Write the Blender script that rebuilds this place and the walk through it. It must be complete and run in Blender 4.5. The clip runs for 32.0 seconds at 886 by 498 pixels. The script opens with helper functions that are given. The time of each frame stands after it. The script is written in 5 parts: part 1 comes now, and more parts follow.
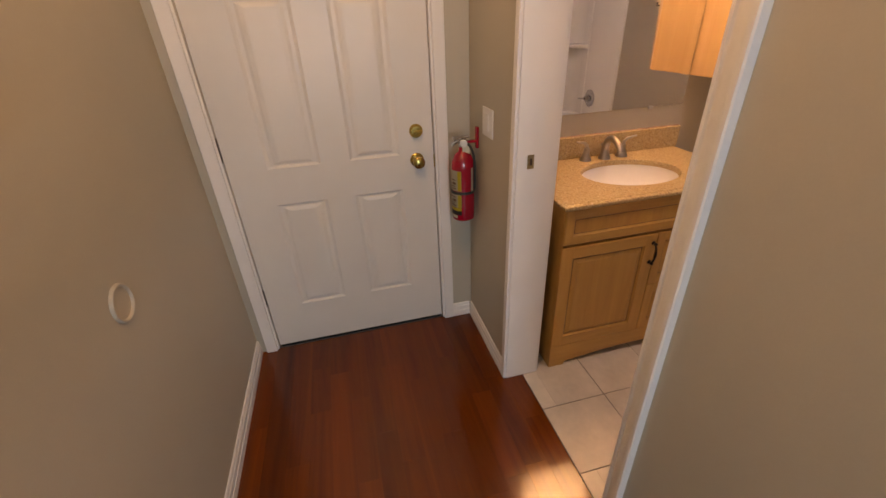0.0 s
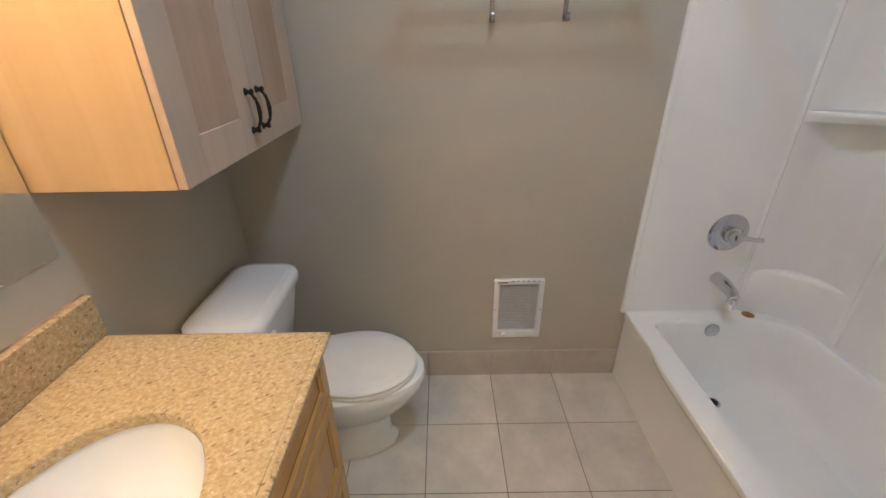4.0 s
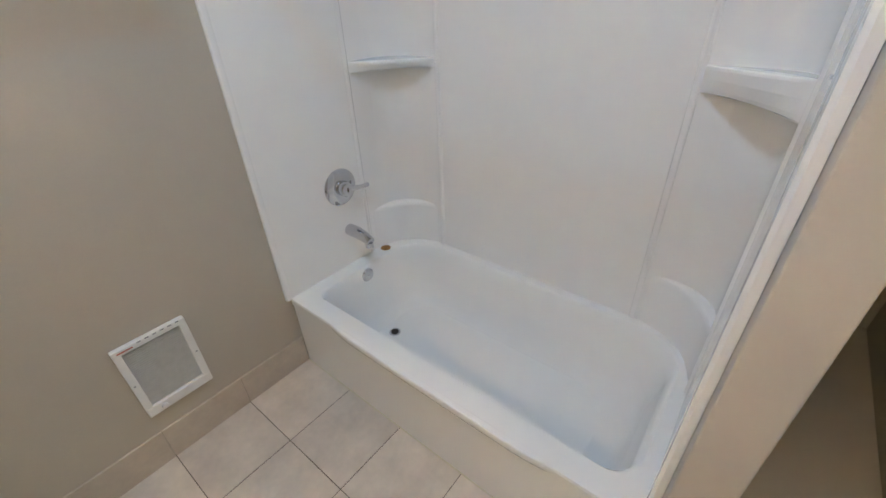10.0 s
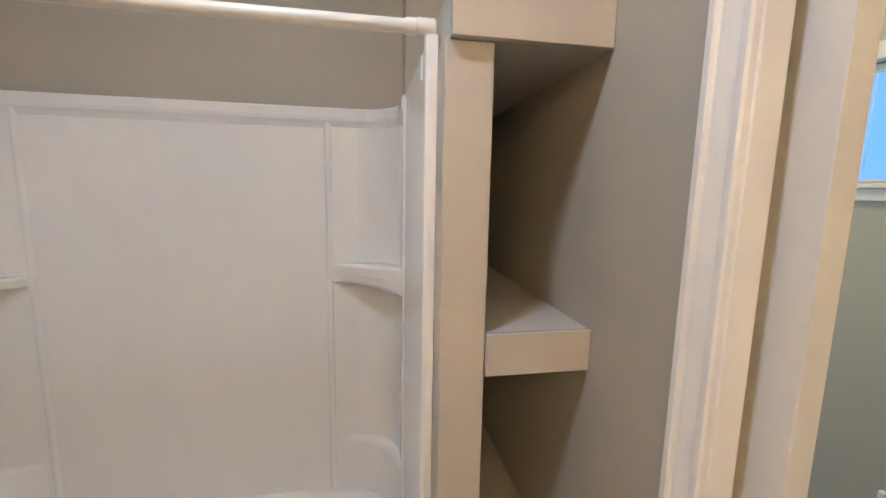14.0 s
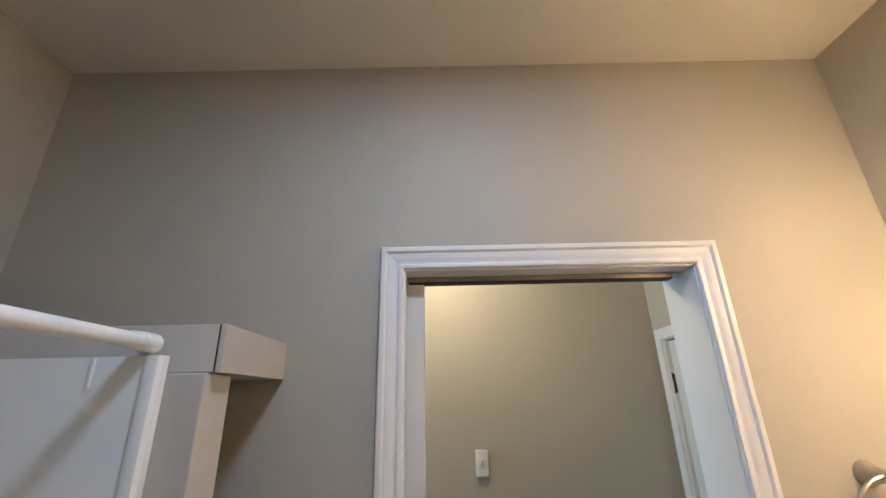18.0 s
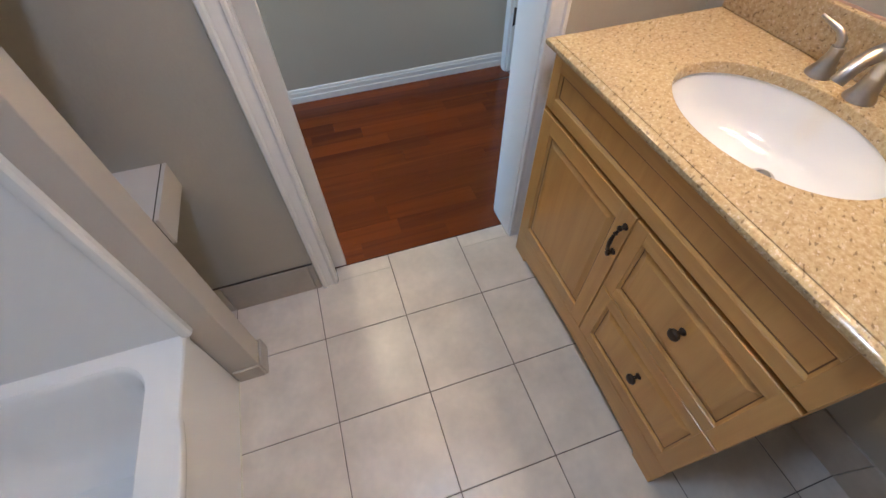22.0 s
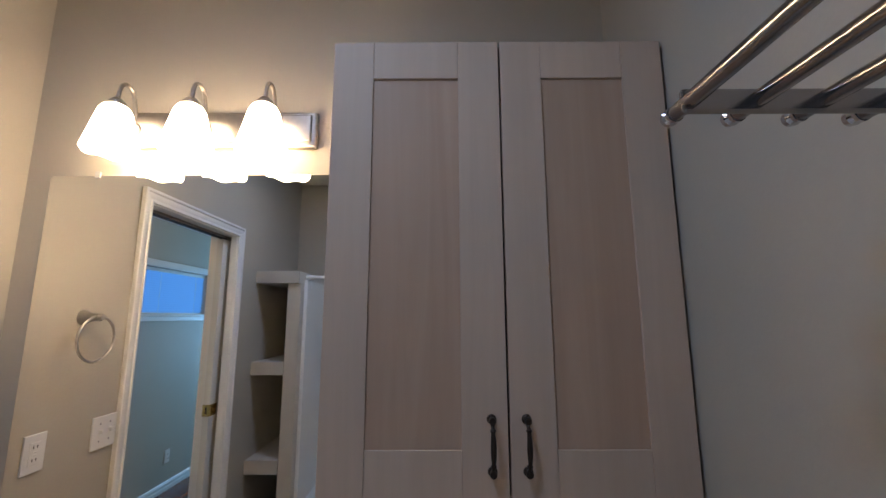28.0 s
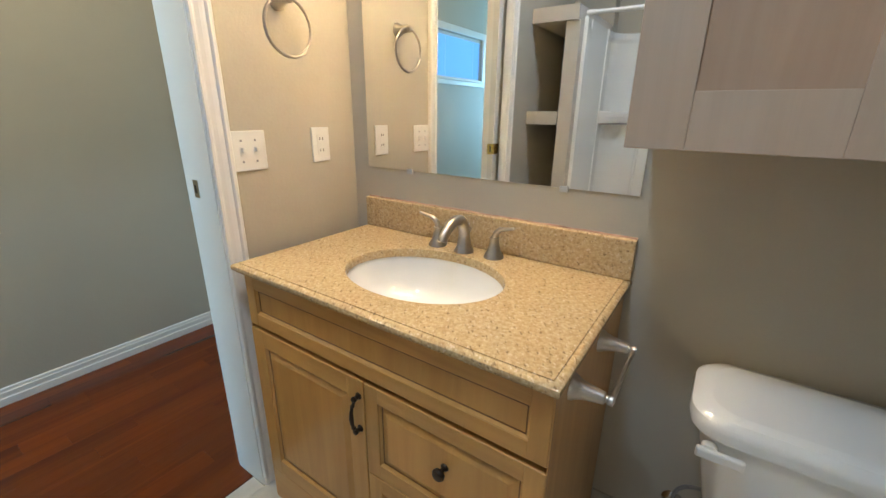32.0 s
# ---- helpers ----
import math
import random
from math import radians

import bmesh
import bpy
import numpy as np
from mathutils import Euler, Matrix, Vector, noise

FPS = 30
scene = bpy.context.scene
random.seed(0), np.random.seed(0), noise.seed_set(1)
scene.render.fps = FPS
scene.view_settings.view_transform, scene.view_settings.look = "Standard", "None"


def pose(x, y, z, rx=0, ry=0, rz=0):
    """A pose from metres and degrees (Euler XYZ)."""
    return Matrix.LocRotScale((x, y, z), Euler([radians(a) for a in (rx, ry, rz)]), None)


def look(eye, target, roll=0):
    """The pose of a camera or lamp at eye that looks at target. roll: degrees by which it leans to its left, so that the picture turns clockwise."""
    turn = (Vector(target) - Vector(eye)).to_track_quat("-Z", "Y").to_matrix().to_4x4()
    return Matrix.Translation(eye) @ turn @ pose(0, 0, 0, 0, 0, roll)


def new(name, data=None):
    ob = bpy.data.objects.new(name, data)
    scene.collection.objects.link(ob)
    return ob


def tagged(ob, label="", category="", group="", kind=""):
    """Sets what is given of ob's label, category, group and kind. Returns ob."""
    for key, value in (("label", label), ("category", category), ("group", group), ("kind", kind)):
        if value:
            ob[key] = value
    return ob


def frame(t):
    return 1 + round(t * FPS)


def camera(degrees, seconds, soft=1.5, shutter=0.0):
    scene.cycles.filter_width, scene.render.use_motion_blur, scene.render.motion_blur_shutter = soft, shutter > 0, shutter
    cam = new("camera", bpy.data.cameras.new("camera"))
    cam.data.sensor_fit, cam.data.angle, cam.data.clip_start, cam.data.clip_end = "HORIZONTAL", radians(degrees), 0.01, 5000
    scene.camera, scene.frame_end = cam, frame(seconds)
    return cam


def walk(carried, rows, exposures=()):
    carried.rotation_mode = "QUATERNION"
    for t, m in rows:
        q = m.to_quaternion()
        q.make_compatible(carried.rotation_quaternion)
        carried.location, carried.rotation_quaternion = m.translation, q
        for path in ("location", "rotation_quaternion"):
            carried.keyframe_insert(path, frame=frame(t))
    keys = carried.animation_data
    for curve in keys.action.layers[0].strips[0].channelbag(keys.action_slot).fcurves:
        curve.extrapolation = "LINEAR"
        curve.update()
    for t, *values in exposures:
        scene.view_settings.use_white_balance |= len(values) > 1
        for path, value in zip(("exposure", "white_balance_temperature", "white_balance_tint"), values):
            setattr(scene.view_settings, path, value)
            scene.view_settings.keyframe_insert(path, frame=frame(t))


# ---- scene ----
import itertools

cam = camera(94.6, 32.0)
PATH = [
    (0, (2.042, -0.661, 1.532), (0.344, -0.261, 0.553), -2.6),
    (0.2, (1.93, -0.638, 1.501), (0.319, -0.159, 0.416), -3.2),
    (0.5, (1.743, -0.592, 1.466), (0.288, 0.016, 0.237), -3.6),
    (1, (1.489, -0.485, 1.416), (0.321, 0.362, 0.031), -2.3),
    (1.5, (1.301, -0.392, 1.388), (0.405, 0.683, -0.041), -1.7),
    (2, (1.197, -0.225, 1.379), (0.581, 1.015, -0.065), -1.1),
    (2.5, (1.135, -0.022, 1.387), (0.785, 1.341, -0.033), -0.4),
    (3, (1.045, 0.172, 1.383), (0.908, 1.652, 0.045), 0.0),
    (3.5, (1.01, 0.298, 1.414), (0.991, 1.929, 0.256), -0.0),
    (4, (1.019, 0.305, 1.5), (1.019, 2.089, 0.596), -0.8),
    (4.5, (1.021, 0.26, 1.595), (1.018, 2.164, 0.982), -1.0),
    (6.5, (1.022, 0.212, 1.701), (1.271, 2.125, 2.227), -0.0),
    (7, (1.05, 0.284, 1.701), (1.715, 2.08, 2.278), 0.1),
    (7.5, (1.091, 0.35, 1.715), (2.149, 1.967, 2.231), 0.7),
    (8, (1.101, 0.369, 1.712), (2.439, 1.81, 2.081), 1.3),
    (8.5, (1.116, 0.388, 1.67), (2.578, 1.751, 1.748), 1.0),
    (9, (1.144, 0.402, 1.596), (2.62, 1.72, 1.309), 0.3),
    (9.5, (1.19, 0.424, 1.556), (2.594, 1.655, 0.84), -0.1),
    (10, (1.205, 0.448, 1.488), (2.509, 1.526, 0.421), -2.1),
    (10.5, (1.258, 0.476, 1.421), (2.428, 1.342, 0.049), -4.4),
    (11, (1.31, 0.509, 1.364), (2.445, 1.055, -0.19), -4.6),
    (11.5, (1.299, 0.547, 1.344), (2.471, 0.77, -0.262), -2.8),
    (12, (1.238, 0.505, 1.342), (2.552, 0.463, -0.165), 0.3),
    (12.5, (1.16, 0.483, 1.38), (2.685, 0.287, 0.101), 1.4),
    (13, (1.106, 0.491, 1.454), (2.837, 0.219, 0.49), 1.3),
    (13.5, (1.076, 0.492, 1.529), (2.95, 0.2, 0.893), 0.9),
    (14, (1.063, 0.515, 1.566), (3.01, 0.152, 1.284), 1.1),
    (14.5, (1.041, 0.518, 1.611), (3.003, 0.138, 1.674), 1.3),
    (16.5, (1.375, 0.737, 1.761), (2.524, -0.607, 2.696), 1.0),
    (17, (1.36, 0.899, 1.751), (2.03, -0.741, 2.681), -0.3),
    (17.5, (1.364, 1.017, 1.765), (1.584, -0.783, 2.61), -1.6),
    (18, (1.373, 1.099, 1.767), (1.367, -0.779, 2.456), -1.3),
    (18.5, (1.365, 1.161, 1.735), (1.258, -0.789, 2.164), -0.6),
    (19, (1.352, 1.188, 1.698), (1.237, -0.803, 1.841), -0.4),
    (19.5, (1.346, 1.196, 1.649), (1.244, -0.794, 1.477), -0.4),
    (20, (1.345, 1.196, 1.587), (1.253, -0.736, 1.077), -0.4),
    (20.5, (1.333, 1.197, 1.53), (1.242, -0.609, 0.677), -0.9),
    (21, (1.324, 1.175, 1.462), (1.176, -0.448, 0.301), -0.8),
    (21.5, (1.296, 1.15, 1.409), (1.105, -0.226, -0.029), -1.7),
    (22, (1.333, 1.094, 1.385), (0.971, -0.074, -0.197), -1.4),
    (22.5, (1.342, 1.092, 1.374), (0.74, 0.038, -0.215), -0.4),
    (23, (1.314, 1.167, 1.354), (0.428, 0.148, -0.121), 0.8),
    (23.5, (1.28, 1.233, 1.375), (0.124, 0.168, 0.138), 0.3),
    (24, (1.303, 1.255, 1.418), (-0.086, 0.118, 0.536), -0.2),
    (24.5, (1.349, 1.254, 1.481), (-0.185, 0.073, 0.979), -0.5),
    (25, (1.362, 1.295, 1.545), (-0.207, 0.061, 1.428), -1.0),
    (25.5, (1.374, 1.339, 1.567), (-0.19, 0.13, 1.87), -1.5),
    (27.5, (1.392, 1.325, 1.623), (-0.489, 1.219, 2.294), -0.6),
    (28, (1.372, 1.353, 1.594), (-0.602, 1.348, 1.919), -0.2),
    (28.5, (1.337, 1.389, 1.559), (-0.658, 1.371, 1.428), 0.2),
    (29, (1.314, 1.406, 1.508), (-0.607, 1.399, 0.95), 0.2),
    (29.5, (1.32, 1.406, 1.439), (-0.465, 1.421, 0.538), 0.7),
    (30, (1.312, 1.413, 1.374), (-0.278, 1.419, 0.162), 0.9),
    (30.5, (1.315, 1.414, 1.327), (-0.091, 1.402, -0.095), 1.1),
    (31, (1.305, 1.397, 1.321), (-0.199, 1.214, 0.015), -0.3),
    (31.5, (1.301, 1.344, 1.309), (-0.376, 0.793, 0.369), -0.3),
    (32, (1.298, 1.256, 1.296), (-0.268, 0.188, 0.657), 0.7),
]
EXPOSURES = [
    (0, 0.42, 19000, 46), (1, 0.93, 14700, 30), (2, 1.12, 9900, 26), (3, 1.01, 8000, 14), (4, 0.9, 8450, 15),
    (6.5, 0.18, 8950, 18), (7, 0.16, 8850, 18), (8, 0.87, 8500, 14), (9, 0.99, 7550, 10), (10, 1, 7600, 10),
    (11, 1.2, 7350, 10), (12, 1.17, 7450, 10), (13, 1.24, 7950, 12), (14, 0.92, 9250, 16), (16.5, 0.55, 9350, 18),
    (17, 0.56, 9450, 18), (18, 0.4, 7900, 14), (19, 0.11, 7300, 13), (20, 0.46, 6750, 16), (21, 0.87, 6900, 14),
    (22, 1.02, 7350, 17), (23, 1.02, 7850, 16), (24, 1.08, 8200, 15), (25, 0.68, 7300, 12), (27.5, -0.06, 6950, 16),
    (28, 0, 6950, 16), (29, 0.55, 6900, 14), (30, 0.97, 7750, 16), (31, 1.04, 7850, 13), (32, 1.04, 8200, 6),
]
walk(cam, [(t, look(eye, target, roll)) for t, eye, target, roll in PATH], exposures=EXPOSURES)

# ---- world and light ----
world = bpy.data.worlds.new("world")
scene.world = world
world.use_nodes = True
sky = world.node_tree.nodes.new("ShaderNodeTexSky")
sky.sky_type = "NISHITA"
sky.sun_disc = False
sky.sun_elevation = radians(8)
sky.sun_rotation = radians(0)
world.node_tree.links.new(sky.outputs[0], world.node_tree.nodes["Background"].inputs[0])
world.node_tree.nodes["Background"].inputs[1].default_value = 0.12


def lamp(name, kind, m, colour, power, size=0.05):
    data = bpy.data.lights.new(name, kind)
    data.color, data.energy = colour, power
    if kind == "AREA":
        data.shape, data.size = "DISK", size
    else:
        data.shadow_soft_size = size
    ob = new(name, data)
    ob.matrix_world = m
    return ob


SHADES = (0.420, 0.633, 0.844)
for yy in SHADES:
    lamp("vanity_bulb", "POINT", pose(0.290, yy, 2.118), (1.0, 0.78, 0.54), 2.1, 0.03)
# daylight from the round tubular skylight in the ceiling
lamp("skylight_daylight", "AREA", pose(1.28, 0.90, 2.735), (0.41, 0.62, 1.0), 10.0, 0.235)
# flush ceiling lamp of the hall
lamp("hall_bulb", "POINT", pose(1.45, -0.70, 2.60), (1.0, 0.965, 0.84), 14.4, 0.08)
# added blue lamp at the unseen hall end, stands in for daylight
win2 = lamp("hall_end_fill", "AREA", look((5.14, -0.62, 1.50), (0, -0.62, 1.3)), (0.20, 0.54, 1.0), 48.0, 0.5)
win2.data.shape, win2.data.size, win2.data.size_y = "RECTANGLE", 0.90, 1.20


# ---- materials ----
def mat(name, colour, rough=0.5, metal=0.0, var=0.0, vscale=3.0, grain=0.0, gscale=200.0, bump=0.0, bscale=120.0, coat=0.0, spec=0.5, stretch=1.0):
    m = bpy.data.materials.new(name)
    m.use_nodes = True
    nt = m.node_tree
    b = nt.nodes["Principled BSDF"]
    b.inputs["Base Color"].default_value = (*colour, 1)
    b.inputs["Roughness"].default_value = rough
    b.inputs["Metallic"].default_value = metal
    b.inputs["Coat Weight"].default_value = coat
    b.inputs["Coat Roughness"].default_value = 0.08
    b.inputs["Specular IOR Level"].default_value = spec
    tc = nt.nodes.new("ShaderNodeTexCoord")
    if var or grain:
        hsv = nt.nodes.new("ShaderNodeHueSaturation")
        hsv.inputs["Color"].default_value = (*colour, 1)
        n1 = nt.nodes.new("ShaderNodeTexNoise")
        n1.inputs["Scale"].default_value, n1.inputs["Detail"].default_value = vscale, 4
        n2 = nt.nodes.new("ShaderNodeTexNoise")
        n2.inputs["Scale"].default_value, n2.inputs["Detail"].default_value = gscale, 3
        geo = nt.nodes.new("ShaderNodeNewGeometry")
        nt.links.new(geo.outputs["Position"], n1.inputs["Vector"])
        nt.links.new(geo.outputs["Position"], n2.inputs["Vector"])
        a = nt.nodes.new("ShaderNodeMapRange")
        a.inputs["From Min"].default_value, a.inputs["From Max"].default_value = 0.3, 0.7
        a.inputs["To Min"].default_value, a.inputs["To Max"].default_value = 1 - var, 1 + var
        c = nt.nodes.new("ShaderNodeMapRange")
        c.inputs["From Min"].default_value, c.inputs["From Max"].default_value = 0.3, 0.7
        c.inputs["To Min"].default_value, c.inputs["To Max"].default_value = 1 - grain, 1 + grain
        mul = nt.nodes.new("ShaderNodeMath")
        mul.operation = "MULTIPLY"
        nt.links.new(n1.outputs["Fac"], a.inputs["Value"])
        nt.links.new(n2.outputs["Fac"], c.inputs["Value"])
        nt.links.new(a.outputs[0], mul.inputs[0])
        nt.links.new(c.outputs[0], mul.inputs[1])
        nt.links.new(mul.outputs[0], hsv.inputs["Value"])
        nt.links.new(hsv.outputs[0], b.inputs["Base Color"])
    if bump:
        nb = nt.nodes.new("ShaderNodeTexNoise")
        nb.inputs["Scale"].default_value, nb.inputs["Detail"].default_value = bscale, 3
        mp = nt.nodes.new("ShaderNodeMapping")
        mp.inputs["Scale"].default_value = (1.0, 1.0, stretch)
        nt.links.new(tc.outputs["Object"], mp.inputs["Vector"])
        nt.links.new(mp.outputs[0], nb.inputs["Vector"])
        bn = nt.nodes.new("ShaderNodeBump")
        bn.inputs["Strength"].default_value, bn.inputs["Distance"].default_value = bump, 0.002
        nt.links.new(nb.outputs["Fac"], bn.inputs["Height"])
        nt.links.new(bn.outputs[0], b.inputs["Normal"])
    return m


def ramp_node(nt, stops):
    r = nt.nodes.new("ShaderNodeValToRGB")
    els = r.color_ramp.elements
    while len(els) < len(stops):
        els.new(0.5)
    for e, (p, c) in zip(els, stops):
        e.position, e.color = p, (*c, 1)
    return r


def wood(name, dark, light, axis, scale=14.0, rough=0.4, coat=0.2, rand=0.0, stretch=0.06, contrast=1.0):
    """Wood whose grain runs along the axis 0, 1 or 2; rand: how far the pieces differ in tone."""
    m = bpy.data.materials.new(name)
    m.use_nodes = True
    nt = m.node_tree
    b = nt.nodes["Principled BSDF"]
    geo = nt.nodes.new("ShaderNodeNewGeometry")
    mp = nt.nodes.new("ShaderNodeMapping")
    sc = [1.0, 1.0, 1.0]
    sc[axis] = stretch
    mp.inputs["Scale"].default_value = sc
    info = nt.nodes.new("ShaderNodeObjectInfo")
    off = nt.nodes.new("ShaderNodeVectorMath")
    off.operation = "SCALE"
    off.inputs[0].default_value = (7.0, 5.0, 3.0)
    nt.links.new(info.outputs["Random"], off.inputs["Scale"])
    add = nt.nodes.new("ShaderNodeVectorMath")
    nt.links.new(geo.outputs["Position"], add.inputs[0])
    nt.links.new(off.outputs[0], add.inputs[1])
    nt.links.new(add.outputs[0], mp.inputs["Vector"])
    n = nt.nodes.new("ShaderNodeTexNoise")
    n.inputs["Scale"].default_value, n.inputs["Detail"].default_value, n.inputs["Roughness"].default_value = scale, 6, 0.65
    n.inputs["Distortion"].default_value = 0.6
    nt.links.new(mp.outputs[0], n.inputs["Vector"])
    r = ramp_node(nt, [(0.5 - 0.2 / contrast, dark), (0.5 + 0.2 / contrast, light)])
    nt.links.new(n.outputs["Fac"], r.inputs[0])
    h = nt.nodes.new("ShaderNodeHueSaturation")
    nt.links.new(r.outputs[0], h.inputs["Color"])
    mr = nt.nodes.new("ShaderNodeMapRange")
    mr.inputs["To Min"].default_value, mr.inputs["To Max"].default_value = 1 - rand, 1 + rand
    nt.links.new(info.outputs["Random"], mr.inputs["Value"])
    nt.links.new(mr.outputs[0], h.inputs["Value"])
    nt.links.new(h.outputs[0], b.inputs["Base Color"])
    b.inputs["Roughness"].default_value = rough
    b.inputs["Coat Weight"].default_value = coat
    b.inputs["Coat Roughness"].default_value = 0.12
    bn = nt.nodes.new("ShaderNodeBump")
    bn.inputs["Strength"].default_value, bn.inputs["Distance"].default_value = 0.08, 0.001
    nt.links.new(n.outputs["Fac"], bn.inputs["Height"])
    nt.links.new(bn.outputs[0], b.inputs["Normal"])
    return m


def granite(name):
    """Gold granite: soft cloudy ground, pale grains, and short slanting brown flecks."""
    m = bpy.data.materials.new(name)
    m.use_nodes = True
    nt = m.node_tree
    b = nt.nodes["Principled BSDF"]
    geo = nt.nodes.new("ShaderNodeNewGeometry")

    def noise(scale, detail, turn=0.0, squash=1.0):
        mp = nt.nodes.new("ShaderNodeMapping")
        mp.vector_type = "TEXTURE"
        mp.inputs["Rotation"].default_value = (0, 0, radians(turn))
        mp.inputs["Scale"].default_value = (squash, 1.0, 1.0)
        nt.links.new(geo.outputs["Position"], mp.inputs["Vector"])
        n = nt.nodes.new("ShaderNodeTexNoise")
        n.inputs["Scale"].default_value, n.inputs["Detail"].default_value, n.inputs["Roughness"].default_value = scale, detail, 0.6
        nt.links.new(mp.outputs[0], n.inputs["Vector"])
        return n

    def blend(fac, a, colour):
        mix = nt.nodes.new("ShaderNodeMix")
        mix.data_type = "RGBA"
        nt.links.new(fac, mix.inputs["Factor"])
        nt.links.new(a, mix.inputs["A"])
        mix.inputs["B"].default_value = (*colour, 1)
        return mix.outputs["Result"]

    ground = ramp_node(nt, [(0.33, (0.425, 0.290, 0.150)), (0.47, (0.51, 0.367, 0.200)), (0.58, (0.565, 0.425, 0.248)), (0.70, (0.615, 0.485, 0.315))])
    nt.links.new(noise(115, 5).outputs["Fac"], ground.inputs[0])
    pale = ramp_node(nt, [(0.60, (0, 0, 0)), (0.68, (0.7, 0.7, 0.7))])
    nt.links.new(noise(150, 2, 40, 1.6).outputs["Fac"], pale.inputs[0])
    tan = ramp_node(nt, [(0.59, (0, 0, 0)), (0.68, (0.25, 0.25, 0.25))])
    nt.links.new(noise(120, 2, 40, 2.0).outputs["Fac"], tan.inputs[0])
    dark = ramp_node(nt, [(0.625, (0, 0, 0)), (0.68, (0.62, 0.62, 0.62))])
    nt.links.new(noise(125, 1.5, 35, 2.4).outputs["Fac"], dark.inputs[0])
    c = blend(pale.outputs[0], ground.outputs[0], (0.72, 0.60, 0.45))
    c = blend(tan.outputs[0], c, (0.33, 0.20, 0.095))
    c = blend(dark.outputs[0], c, (0.15, 0.090, 0.045))
    nt.links.new(c, b.inputs["Base Color"])
    b.inputs["Roughness"].default_value = 0.07
    b.inputs["Specular IOR Level"].default_value = 0.3
    return m


def tile_mat(name, colour, rough):
    m = mat(name, colour, rough, var=0.10, vscale=8.0, grain=0.035, gscale=42, bump=0.03, bscale=25)
    nt = m.node_tree
    info = nt.nodes.new("ShaderNodeObjectInfo")
    mr = nt.nodes.new("ShaderNodeMapRange")
    mr.inputs["To Min"].default_value, mr.inputs["To Max"].default_value = 0.95, 1.05
    nt.links.new(info.outputs["Random"], mr.inputs["Value"])
    hsv = next(n for n in nt.nodes if n.type == "HUE_SAT")
    mul = hsv.inputs["Value"].links[0].from_node
    m2 = nt.nodes.new("ShaderNodeMath")
    m2.operation = "MULTIPLY"
    nt.links.new(mul.outputs[0], m2.inputs[0])
    nt.links.new(mr.outputs[0], m2.inputs[1])
    nt.links.new(m2.outputs[0], hsv.inputs["Value"])
    return m


def emitter(name, colour, strength, base=(0.9, 0.9, 0.88)):
    m = bpy.data.materials.new(name)
    m.use_nodes = True
    b = m.node_tree.nodes["Principled BSDF"]
    b.inputs["Base Color"].default_value = (*base, 1)
    b.inputs["Emission Color"].default_value = (*colour, 1)
    b.inputs["Emission Strength"].default_value = strength
    b.inputs["Roughness"].default_value = 0.3
    return m


M_WALL = mat("greige_wall_paint", (0.475, 0.430, 0.352), 0.62, var=0.03, vscale=1.6, grain=0.01, bump=0.22, bscale=90)
M_CEIL = mat("ceiling_paint", (0.60, 0.555, 0.48), 0.8, var=0.03, vscale=1.2, bump=0.5, bscale=55)
M_TRIM = mat("white_trim_paint", (0.80, 0.78, 0.75), 0.32, var=0.02, vscale=4)
M_DOORP = mat("white_door_paint", (0.70, 0.675, 0.63), 0.36, var=0.03, vscale=3, bump=0.10, bscale=110, stretch=0.06)
# wall beige made paler: the light on these faces is put into the colour
M_BOX = mat("lit_face_beige_paint", (0.53, 0.48, 0.415), 0.5, var=0.03, vscale=4, bump=0.12, bscale=80)
M_SHELF = mat("pale_shelf_laminate", (0.55, 0.505, 0.45), 0.4, var=0.03, vscale=6)
M_GAP = mat("dark_joint", (0.05, 0.035, 0.025), 0.8, var=0.1)
M_TILE = tile_mat("pale_floor_tile", (0.63, 0.562, 0.483), 0.29)
M_BASET = tile_mat("beige_base_tile", (0.50, 0.435, 0.36), 0.35)
M_GROUT = mat("grey_brown_grout", (0.17, 0.14, 0.115), 0.85, var=0.2, vscale=30, grain=0.1)
M_PLANK = wood("red_cherry_plank", (0.088, 0.0125, 0.0014), (0.215, 0.0390, 0.0034), 0, 12, 0.16, 0.0, 0.20, 0.05, 0.8)
M_SUB = mat("dark_subfloor", (0.05, 0.012, 0.006), 0.6, var=0.1)
M_MAPLE = wood("honey_maple", (0.465, 0.232, 0.067), (0.60, 0.330, 0.108), 2, 16, 0.38, 0.25, 0.04, 0.07)
M_MAPLEH = wood("honey_maple_rail", (0.465, 0.232, 0.067), (0.60, 0.330, 0.108), 1, 16, 0.38, 0.25, 0.04, 0.07)
M_GLAZE = mat("dark_glaze_line", (0.20, 0.09, 0.03), 0.5, var=0.1, vscale=30)
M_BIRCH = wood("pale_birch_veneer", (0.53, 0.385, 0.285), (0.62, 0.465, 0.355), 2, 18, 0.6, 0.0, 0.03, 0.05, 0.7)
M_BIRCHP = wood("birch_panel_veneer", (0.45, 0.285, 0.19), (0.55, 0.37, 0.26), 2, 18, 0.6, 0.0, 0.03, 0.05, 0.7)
M_BIRCHS = wood("birch_side_veneer", (0.56, 0.36, 0.19), (0.66, 0.45, 0.26), 2, 14, 0.45, 0.1, 0.03, 0.06, 0.6)
M_GRAN = granite("gold_granite")
M_PORC = mat("white_porcelain", (0.86, 0.86, 0.845), 0.08, var=0.01, vscale=4, coat=0.5)
M_ACRYL = mat("white_acrylic", (0.86, 0.855, 0.825), 0.07, var=0.012, vscale=2.5, bump=0.012, bscale=9)
M_PLAST = mat("white_plastic", (0.78, 0.77, 0.74), 0.35, var=0.02, vscale=20)
